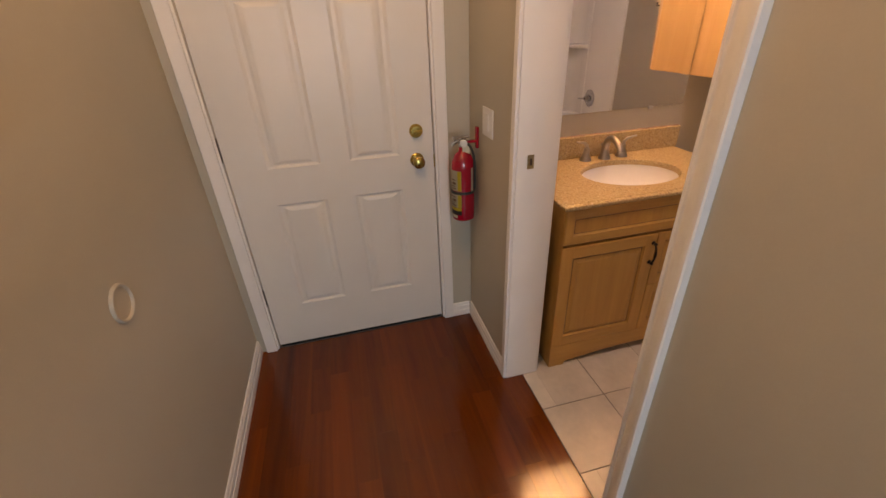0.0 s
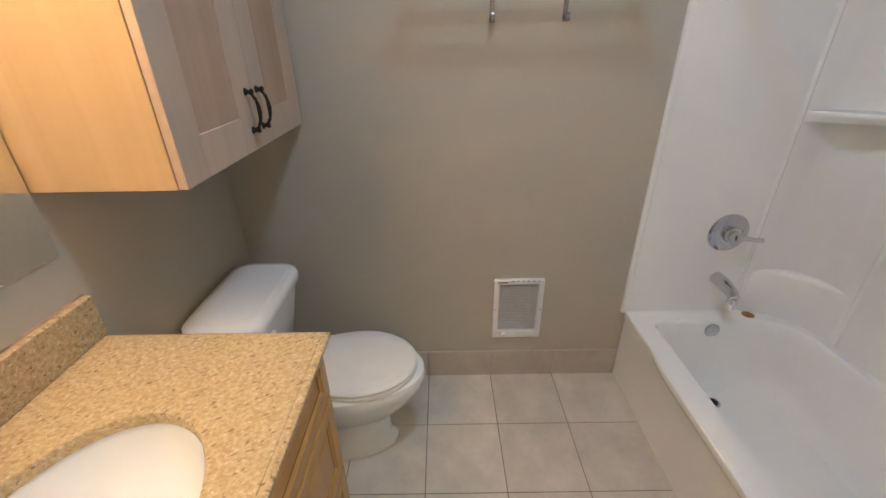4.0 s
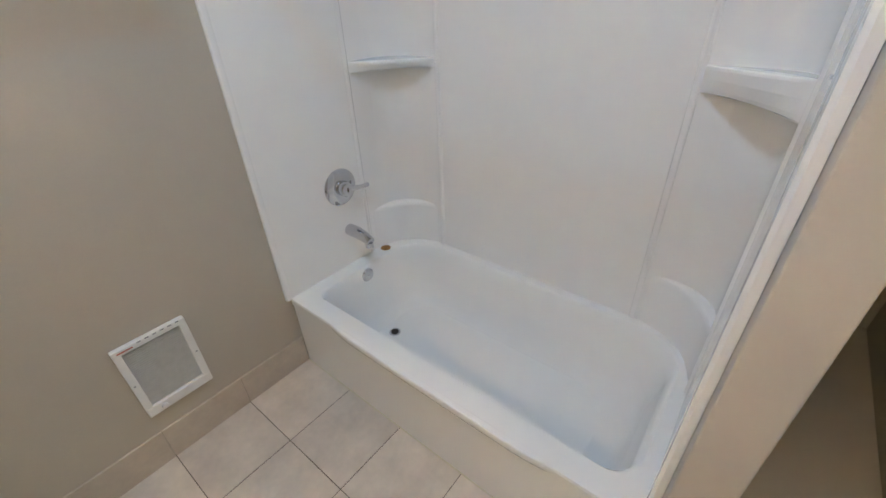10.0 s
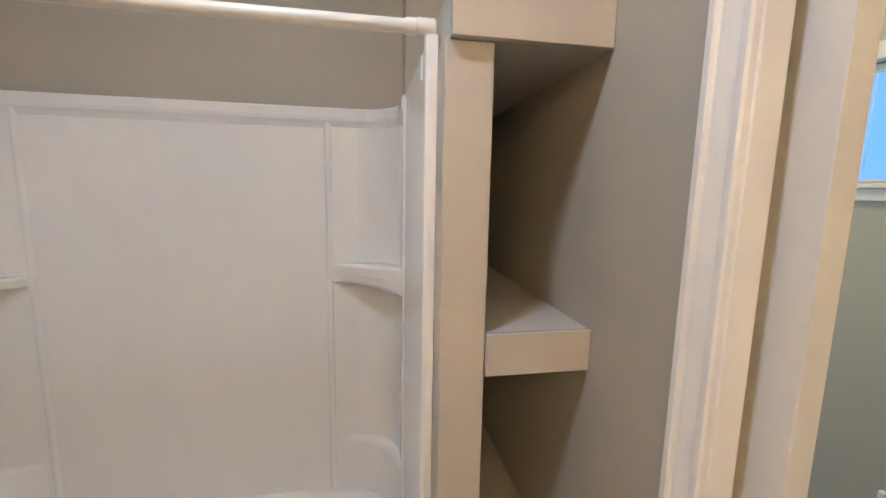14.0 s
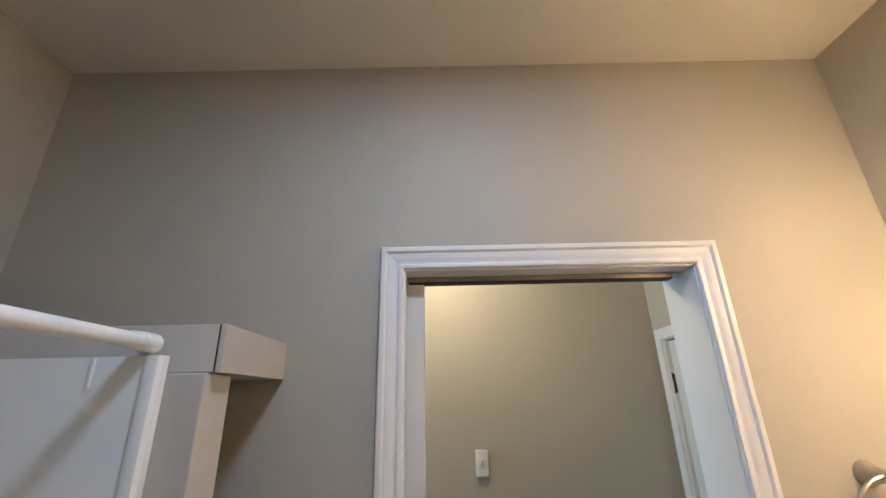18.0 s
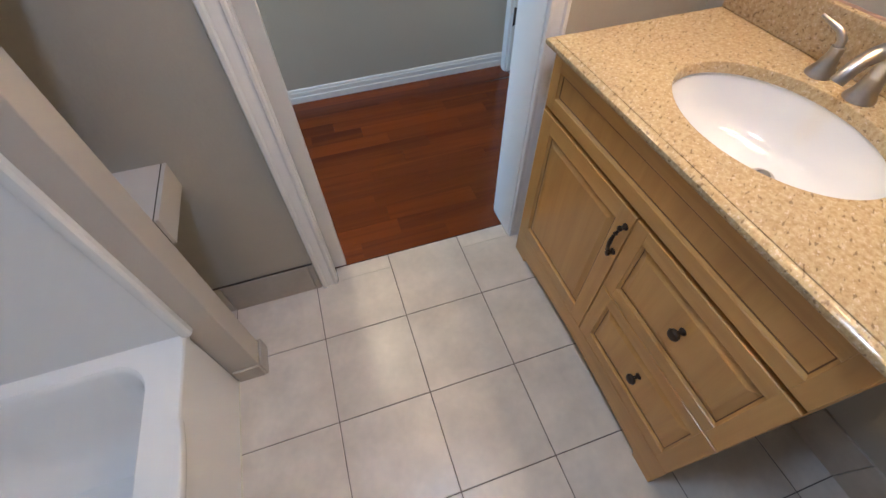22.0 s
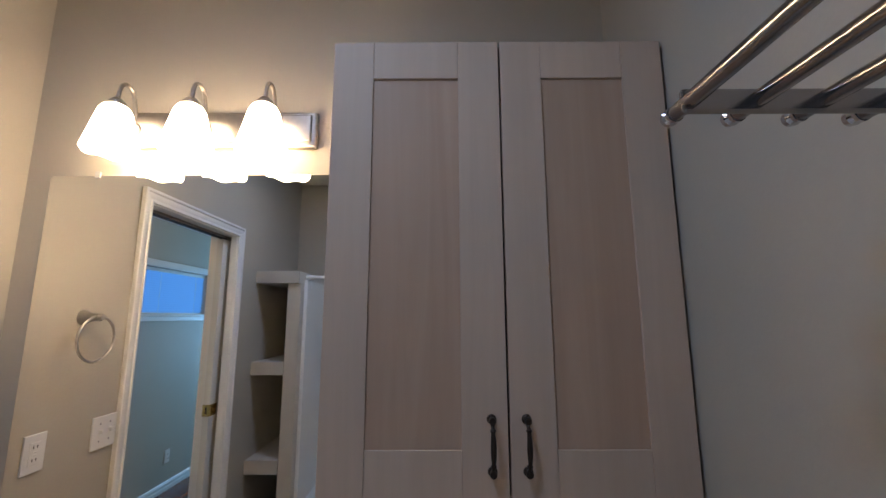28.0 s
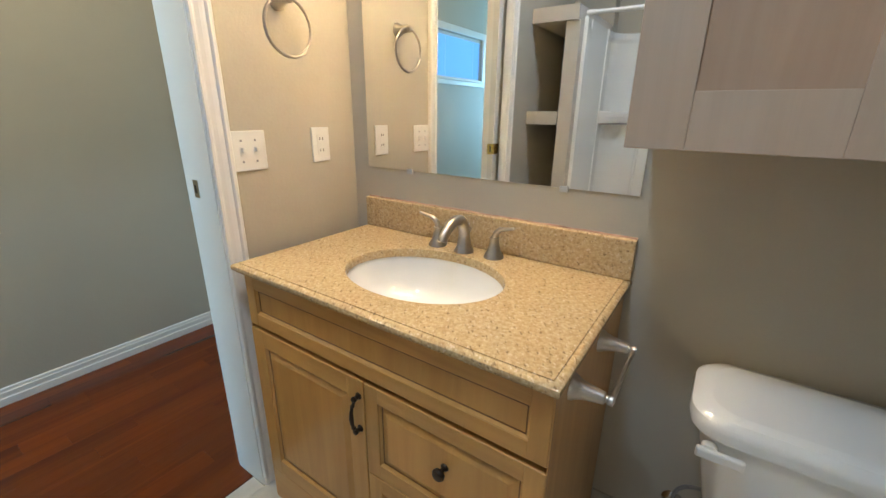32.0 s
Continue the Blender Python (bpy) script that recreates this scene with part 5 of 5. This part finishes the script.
sd = part("drain", lathe([(0, 0.003), (0.012, 0.004), (0.021, 0.002), (0.026, 0.004), (0.030, 0.001), (0.030, -0.004)], (DRX, DRY, 0.7165), "z", 26), M_NICKEL, sink, "brushed nickel pop-up drain")
part("stopper", lathe([(0, 0.008), (0.015, 0.0075), (0.018, 0.004), (0.018, 0.001)], (DRX, DRY, 0.7180), "z", 22), M_STEEL, sd)

fa = thing("faucet", (0.255, 0.626, 0.88), "brushed nickel widespread faucet with two lever handles", "faucet")
FZ = 0.8805
sx = 0.258
part("spout_base", lathe([(0, 0), (0.031, 0), (0.030, 0.006), (0.024, 0.016), (0.020, 0.034), (0.0175, 0.048), (0.0165, 0.056)], (sx, 0.626, FZ), "z", 24), M_NICKEL, fa)
pts = arc((sx, 0.626, FZ + 0.050), (sx + 0.004, 0.626, FZ + 0.130), (sx + 0.078, 0.626, FZ + 0.102), 10) + arc((sx + 0.086, 0.626, FZ + 0.098), (sx + 0.110, 0.626, FZ + 0.083), (sx + 0.119, 0.626, FZ + 0.060), 4)
part("spout", tube(pts, [0.0175 - 0.0035 * i / (len(pts) - 1) for i in range(len(pts))], 16), M_NICKEL, fa)
part("lift_rod", tube([(sx - 0.029, 0.626, FZ), (sx - 0.029, 0.626, FZ + 0.060)], 0.003, 8), M_NICKEL, fa)
part("lift_knob", lathe([(0, 0), (0.006, 0), (0.008, 0.008), (0.005, 0.014), (0, 0.015)], (sx - 0.029, 0.626, FZ + 0.058), "z", 12), M_NICKEL, fa)
for yy, s in ((0.523, -1), (0.728, 1)):
    hb = part("handle_base", lathe([(0, 0), (0.030, 0), (0.029, 0.006), (0.021, 0.020), (0.015, 0.040), (0.013, 0.056), (0.014, 0.062), (0, 0.064)], (sx - 0.005, yy, FZ), "z", 24), M_NICKEL, fa)
    part("lever", tube([(sx - 0.005, yy, FZ + 0.058), (sx - 0.005, yy + s * 0.004, FZ + 0.076), (sx - 0.002, yy + s * 0.018, FZ + 0.090), (sx + 0.002, yy + s * 0.045, FZ + 0.097), (sx + 0.004, yy + s * 0.066, FZ + 0.102)], [0.010, 0.009, 0.0075, 0.0055, 0.004], 12), M_NICKEL, hb)

# paper holder on the vanity's side
ph = thing("paper_holder", (0.515, VY1, 0.805), "brushed nickel toilet paper holder on the vanity's side", "paper holder")
for x in (0.424, 0.624):
    part("post", lathe([(0, 0), (0.026, 0), (0.0255, 0.005), (0.021, 0.012), (0.0165, 0.026), (0.0135, 0.048), (0.0115, 0.060), (0.0070, 0.062), (0.0070, 0.065), (0.0095, 0.068), (0.0095, 0.075), (0, 0.078)], (x, VY1, 0.808), "y", 22), M_NICKEL, ph)
part("roller", tube([(0.424, VY1 + 0.071, 0.808), (0.455, VY1 + 0.071, 0.808), (0.460, VY1 + 0.071, 0.808), (0.572, VY1 + 0.071, 0.808), (0.577, VY1 + 0.071, 0.808), (0.624, VY1 + 0.071, 0.808)], [0.0058, 0.0058, 0.0042, 0.0042, 0.0058, 0.0058], 14), M_NICKEL, ph)

# ---- mirror, vanity light, wall cabinet ----
mr = thing("mirror", (XV, 0.63, 1.09), "frameless wall mirror above the vanity", "mirror")
part("glass", box(XV + 0.0005, XV + 0.006, 0.165, 1.093, 1.100, 2.017, 0.0006), M_MIRROR, mr)
for y in (0.36, 0.90):
    part("mirror_clip", box(XV + 0.001, XV + 0.011, y - 0.012, y + 0.012, 1.089, 1.106, 0.002), M_CLIP, mr, "clear plastic mirror clip")
part("mirror_clip", box(XV + 0.001, XV + 0.010, 0.30, 0.316, 2.010, 2.030, 0.002), M_CLIP, mr)

vl = thing("vanity_light", (XV, 0.633, 2.15), "three-light nickel bath bar with lit frosted glass shades", "vanity light")
part("back_plate", box(XV, XV + 0.024, 0.298, 0.968, 2.098, 2.212, 0.006), M_NICKEL, vl)
part("raised_plate", box(XV + 0.022, XV + 0.034, 0.312, 0.954, 2.112, 2.198, 0.004), M_NICKEL, vl)
for yy in SHADES:
    am = part("arm", tube(arc((XV + 0.030, yy, 2.155), (XV + 0.040, yy, 2.290), (0.268, yy, 2.270), 8) + arc((0.272, yy, 2.268), (0.289, yy, 2.258), (0.290, yy, 2.207), 4), 0.006, 12), M_NICKEL, vl)
    part("arm_rose", lathe([(0, 0), (0.024, 0), (0.022, 0.008), (0.010, 0.014), (0, 0.015)], (XV + 0.033, yy, 2.150), "x", 22), M_NICKEL, am)
    part("socket_cup", lathe([(0, 0.0), (0.012, 0.0), (0.023, -0.012), (0.024, -0.021), (0.0, -0.021)], (0.290, yy, 2.211), "z", 22), M_NICKEL, am)
    prof = [(0.024, 0.0), (0.033, -0.006), (0.041, -0.020), (0.0485, -0.050), (0.057, -0.085), (0.0645, -0.115), (0.070, -0.138)]
    bm = bmesh.new()
    vs = [[bm.verts.new((0.290 + r * math.cos(2 * math.pi * i / 32), yy + r * math.sin(2 * math.pi * i / 32), 2.190 + h + (0.004 * math.cos(2 * math.pi * i * 6 / 32) if k == 6 else 0))) for i in range(32)] for k, (r, h) in enumerate(prof)]
    for a, b in zip(vs, vs[1:]):
        for i in range(32):
            bm.faces.new((a[i], a[(i + 1) % 32], b[(i + 1) % 32], b[i]))
    bmesh.ops.solidify(bm, geom=bm.faces[:], thickness=0.003)
    part("shade", bm, M_SHADE, vl, "glowing frosted glass shade")

wc = thing("wall_cabinet", (0.35, 1.48, 1.24), "tall pale birch wall cabinet with two shaker doors above the toilet", "wall cabinet")
KX, KY0, KY1, KZ0, KZ1 = 0.486, 1.098, 1.858, 1.238, 2.228
part("side_panel", box(XV + 0.001, KX, KY0, KY0 + 0.016, KZ0, KZ1, 0.001), M_BIRCHS, wc)
part("side_panel", box(XV + 0.001, KX, KY1 - 0.016, KY1, KZ0, KZ1, 0.001), M_BIRCHS, wc)
part("bottom_panel", box(XV + 0.001, KX - 0.001, KY0 + 0.016, KY1 - 0.016, KZ0, KZ0 + 0.016), M_BIRCHS, wc)
part("top_panel", box(XV + 0.001, KX - 0.001, KY0 + 0.016, KY1 - 0.016, KZ1 - 0.016, KZ1), M_BIRCHS, wc)
part("edge_gap", box(KX, KX + 0.0015, KY0 + 0.003, KY1 - 0.003, KZ0 + 0.003, KZ1 - 0.003), M_GAP, wc)
mid = 1.482
for y0, y1, hy in ((KY0 + 0.001, mid - 0.0022, mid - 0.035), (mid + 0.0022, KY1 - 0.001, mid + 0.035)):
    x0, x1, rl = KX + 0.002, KX + 0.021, 0.093
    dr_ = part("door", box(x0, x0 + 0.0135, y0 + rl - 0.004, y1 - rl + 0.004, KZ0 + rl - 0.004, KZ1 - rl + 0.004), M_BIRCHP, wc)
    part("stile", box(x0, x1, y0, y0 + rl, KZ0 + 0.001, KZ1 - 0.001, 0.0012), M_BIRCH, dr_)
    part("stile", box(x0, x1, y1 - rl, y1, KZ0 + 0.001, KZ1 - 0.001, 0.0012), M_BIRCH, dr_)
    part("rail", box(x0, x1 - 0.0002, y0 + rl + 0.0003, y1 - rl - 0.0003, KZ0 + 0.001, KZ0 + rl, 0.0012), M_BIRCH, dr_)
    part("rail", box(x0, x1 - 0.0002, y0 + rl + 0.0003, y1 - rl - 0.0003, KZ1 - rl, KZ1 - 0.001, 0.0012), M_BIRCH, dr_)
    pull(x1, hy, KZ0 + 0.103, dr_, 0.098)

# towel ring
tr = thing("towel_ring", (0.46, YD, 1.60), "brushed nickel towel ring on a round mount", "towel ring")
part("mount", lathe([(0, 0), (0.027, 0), (0.026, 0.008), (0.018, 0.020), (0.014, 0.040), (0.013, 0.052), (0.015, 0.060), (0.010, 0.070), (0, 0.071)], (0.459, YD, 1.595), "y", 26), M_NICKEL, tr)
bm = bmesh.new()
tube([(0.464 + 0.077 * math.sin(2 * math.pi * i / 40), YD + 0.052, 1.520 + 0.078 * math.cos(2 * math.pi * i / 40)) for i in range(41)], 0.0048, 10, bm, False)
bmesh.ops.remove_doubles(bm, verts=bm.verts, dist=0.0008)
part("ring", bm, M_NICKEL, tr)

# ---- toilet ----
to = thing("toilet", (0.6, 1.505, 0), "white two-piece toilet with its lid shut", "toilet")
TYC = 1.506


def egg(xb, xf, w, z, n=40, flat=0.0, wide=0.42):
    """An egg outline from the back xb to the tip xf, w wide; flat squares off the back."""
    out = []
    cx = xb + (xf - xb) * wide
    for i in range(n):
        a = 2 * math.pi * i / n
        c, s = math.cos(a), math.sin(a)
        rx = (xf - cx) if c > 0 else (cx - xb)
        yy = w / 2 * s
        if c < 0 and flat:
            yy = w / 2 * (abs(s) ** (1 - flat)) * (1 if s > 0 else -1)
        out.append(Vector((cx + rx * c, TYC + yy, z)))
    return out


part("pedestal", loft([egg(0.30, 0.82, 0.240, 0.0, 40, 0.5), egg(0.30, 0.82, 0.235, 0.02, 40, 0.5), egg(0.33, 0.795, 0.210, 0.05, 40, 0.4), egg(0.34, 0.790, 0.200, 0.14, 40, 0.3), egg(0.34, 0.845, 0.262, 0.20, 40, 0.2),
                       egg(0.35, 0.905, 0.342, 0.27, 40, 0.1), egg(0.36, 0.938, 0.380, 0.33, 40), egg(0.36, 0.946, 0.388, 0.365, 40), egg(0.36, 0.940, 0.382, 0.384, 40), egg(0.36, 0.930, 0.372, 0.3885, 40)]), M_PORC, to)
part("deck", loft([[Vector((x, TYC + y, z)) for x, y in ((0.215, -w), (0.42, -w - 0.006), (0.50, -w - 0.024), (0.56, -w - 0.050), (0.60, -w - 0.052), (0.60, w + 0.052), (0.56, w + 0.050), (0.50, w + 0.024), (0.42, w + 0.006), (0.215, w))] for w, z in ((0.085, 0.20), (0.100, 0.28), (0.112, 0.36), (0.115, 0.382), (0.108, 0.389))]), M_PORC, to)
def seat_ring(ins, z, n=14):
    """Outline of the seat: straight sides that spread from the hinge, then a round front; ins draws it in."""
    half = [(0.462, 0.118), (0.474, 0.127), (0.530, 0.145), (0.590, 0.165), (0.640, 0.1765), (0.690, 0.181)]
    half += [(0.690 + 0.226 * math.sin(radians(90 * i / n)), 0.181 * math.cos(radians(90 * i / n))) for i in range(1, n + 1)]
    out = []
    for x, w in half + [(x, -w) for x, w in half[-2::-1]]:
        out.append(Vector((0.69 + (x - 0.69) * (1 - ins / 0.226), TYC + w * (1 - ins / 0.181), z)))
    return out


part("seat", loft([seat_ring(0.004, 0.390), seat_ring(0.0, 0.394), seat_ring(0.0, 0.403), seat_ring(0.004, 0.407)]), M_PLAST, to)
part("lid", loft([seat_ring(0.006, 0.4085), seat_ring(0.001, 0.412), seat_ring(0.001, 0.419), seat_ring(0.006, 0.4245), seat_ring(0.018, 0.4280), seat_ring(0.050, 0.4300)]), M_PLAST, to)
for s in (-1, 1):
    part("hinge_cap", box(0.4425, 0.464, TYC + s * 0.075 - 0.020, TYC + s * 0.075 + 0.020, 0.3885, 0.414, 0.005, 3), M_PLAST, to)
    part("floor_bolt", lathe([(0, 0.020), (0.010, 0.017), (0.013, 0.006), (0.013, 0.0)], (0.55, TYC + s * 0.118, 0.0), "z", 14), M_PLAST, to)


def tk(x0, x1, w, r, z):
    return rrect(x0, x1, TYC + 0.008 - w / 2, TYC + 0.010 + w / 2, r, z, 6)


part("tank", loft([tk(0.245, 0.385, 0.290, 0.04, 0.389), tk(0.232, 0.400, 0.305, 0.045, 0.405), tk(0.216, 0.425, 0.365, 0.05, 0.56), tk(0.208, 0.440, 0.402, 0.06, 0.65), tk(0.207, 0.441, 0.410, 0.06, 0.6735)]), M_PORC, to)
part("tank_lid", loft([tk(0.205, 0.444, 0.415, 0.055, 0.674), tk(0.196, 0.453, 0.444, 0.065, 0.680), tk(0.192, 0.457, 0.456, 0.075, 0.700), tk(0.195, 0.454, 0.450, 0.075, 0.716), tk(0.206, 0.444, 0.425, 0.07, 0.727), tk(0.225, 0.422, 0.380, 0.06, 0.731)]), M_PORC, to)
fh = part("flush_lever", box(0.452, 0.466, 1.312, 1.395, 0.638, 0.661, 0.005, 3), M_PLAST, to, "white flush lever")
part("lever_boss", lathe([(0, 0), (0.015, 0), (0.014, 0.016), (0, 0.018)], (0.436, 1.335, 0.650), "x", 16), M_PLAST, fh)
sv = thing("supply_valve", (XV, 1.308, 0.243), "chrome water supply valve with a hose to the toilet", "supply valve")
part("stub", tube([(XV, 1.308, 0.243), (XV + 0.07, 1.308, 0.243)], 0.008, 12), M_CHROME, sv)
part("escutcheon", lathe([(0, 0), (0.028, 0), (0.020, 0.007), (0.009, 0.009), (0, 0.009)], (XV, 1.308, 0.243), "x", 22), M_CHROME, sv)
part("valve_body", tube([(XV + 0.062, 1.308, 0.231), (XV + 0.062, 1.308, 0.275)], [0.012, 0.009], 12), M_CHROME, sv)
part("valve_knob", lathe([(0, 0), (0.010, 0.0), (0.019, 0.006), (0.019, 0.014), (0.010, 0.018), (0, 0.018)], (XV + 0.068, 1.308, 0.245), "x", 18), M_STEEL, sv)
part("hose", tube(arc((XV + 0.062, 1.308, 0.272), (XV + 0.050, 1.29, 0.37), (0.270, 1.385, 0.392), 12), 0.0055, 10), M_GRILL, sv)

# ---- ceiling fittings ----
sk = thing("tubular_skylight", (1.28, 0.90, ZC), "round tubular skylight diffuser with a white trim ring", "skylight")
part("trim_ring", lathe([(0.125, -0.001), (0.150, -0.001), (0.150, -0.006), (0.140, -0.010), (0.125, -0.009)], (1.28, 0.90, ZC), "z", 40), M_TRIM, sk)
part("diffuser", lathe([(0.125, -0.003), (0.09, -0.004), (0, -0.005)], (1.28, 0.90, ZC), "z", 40), M_SKYL, sk)
dm = thing("ceiling_fan_light", (0.705, 1.215, ZC), "round unlit frosted ceiling light with ribbed rim", "ceiling light")
part("trim_ring", lathe([(0.14, 0), (0.168, 0), (0.168, -0.012), (0.155, -0.020), (0.14, -0.016)], (0.705, 1.215, ZC), "z", 40), M_TRIM, dm)
part("dome", lathe([(0.142, -0.012), (0.125, -0.032), (0.08, -0.046), (0, -0.052)], (0.705, 1.215, ZC), "z", 40), M_FROST, dm)

# ---- base tiles ----
def piece(name, bm, material, parent):
    return part(name, bm, material, parent, "", False)


BH = 0.150
XJ = [0.324 + 0.308 * k for k in range(8)]
YJ = [0.328 + 0.308 * k for k in range(6)]


def base_run(name, a, b, cuts, make):
    holder = thing(name, (0, 0, 0), "beige tile skirting along the bathroom wall", "baseboard", kind="structure")
    edges = [a] + [c for c in cuts if a + 0.02 < c < b - 0.02] + [b]
    for p, q in zip(edges, edges[1:]):
        piece("base_tile", make(p + 0.001, q - 0.001), M_BASET, holder)
    return holder


base_run("baseboard_heater", XV, 1.862, XJ, lambda p, q: box(p, q, YH - 0.009, YH, -0.002, BH, 0.0015, 1))
base_run("baseboard_vanity", VY1 + 0.001, YH - 0.010, YJ, lambda p, q: box(XV, XV + 0.009, p, q, -0.002, BH, 0.0015, 1))
base_run("baseboard_niche", 1.534, 2.514, XJ, lambda p, q: box(p, q, YD, YD + 0.009, -0.002, BH, 0.0015, 1))
nb = next(o for o in scene.objects if o.name == "baseboard_niche")
piece("top_joint", box(1.536, 2.514, YD, YD + 0.0065, BH, BH + 0.003), M_GAP, nb)
pb = thing("baseboard_partition", (1.77, 0.34, 0), "beige tile skirting round the partition's end", "baseboard", kind="structure")
piece("base_tile", box(1.762, 1.7715, 0.290, 0.3925, -0.002, 0.070, 0.0015, 1), M_BASET, pb)
piece("base_tile", box(1.7722, 1.858, 0.3865, 0.3955, -0.002, 0.070, 0.0015, 1), M_BASET, pb)
piece("base_tile", box(1.7722, 2.513, 0.2905, 0.2985, -0.002, 0.070, 0.0015, 1), M_BASET, pb)

# ---- floor tiles ----
G = 0.0016
xs = [XV] + [x for x in XJ if x < 2.5] + [2.515]
ys = [0.022] + YJ[:5] + [YH]
for i, (xa, xb_) in enumerate(zip(xs, xs[1:])):
    for j, (ya, yb_) in enumerate(zip(ys, ys[1:])):
        x0, x1, y0, y1 = xa + G, xb_ - G, ya + G, yb_ - G
        if j == 0:
            if x1 < JX0 or x0 > JX1:
                y0 = YD + 0.001
            elif x0 < JX0 < x1 or x0 < JX1 < x1:
                cut = JX0 if x0 < JX0 < x1 else JX1
                inner = (cut + 0.0006, x1) if cut == JX0 else (x0, cut - 0.0006)
                piece("floor_tile", box(inner[0], inner[1], y0, YD + 0.002, -0.006, 0.0, 0.0012, 1), M_TILE, floor_bath)
                y0 = YD + 0.002
        if xa > 1.8 and j > 0:
            continue
        if x0 > 1.8:
            y1 = min(y1, 0.2900)
        x1 = min(x1, 1.862) if j > 0 else x1
        if x1 - x0 < 0.01 or y1 - y0 < 0.01:
            continue
        piece("floor_tile", box(x0, x1, y0, y1, -0.006, 0.0, 0.0012, 1), M_TILE, floor_bath)

# ---- hall planks ----
rng = random.Random(7)
PW = 0.0914
yy = YF
while yy < 0.018:
    y1 = min(yy + PW, 0.0195)
    xx = XE - 0.015 - rng.uniform(0.0, 0.5)
    while xx < XEND:
        ln = rng.choice((0.30, 0.42, 0.55, 0.70, 0.90)) * rng.uniform(0.9, 1.1)
        xa, xb_ = max(xx, XE - 0.02), min(xx + ln, XEND)
        if xb_ - xa > 0.03:
            if y1 > YS:
                xa, xb_ = max(xa, JX0 + 0.001), min(xb_, JX1 - 0.001)
            if xb_ - xa > 0.01:
                piece("plank", box(xa + 0.0001, xb_ - 0.0001, max(yy, YF) + 0.0001, y1 - 0.0001, -0.008, 0.0, 0.0002, 1), M_PLANK, floor_hall)
        xx += ln
    yy = y1
    if yy >= 0.0195:
        break
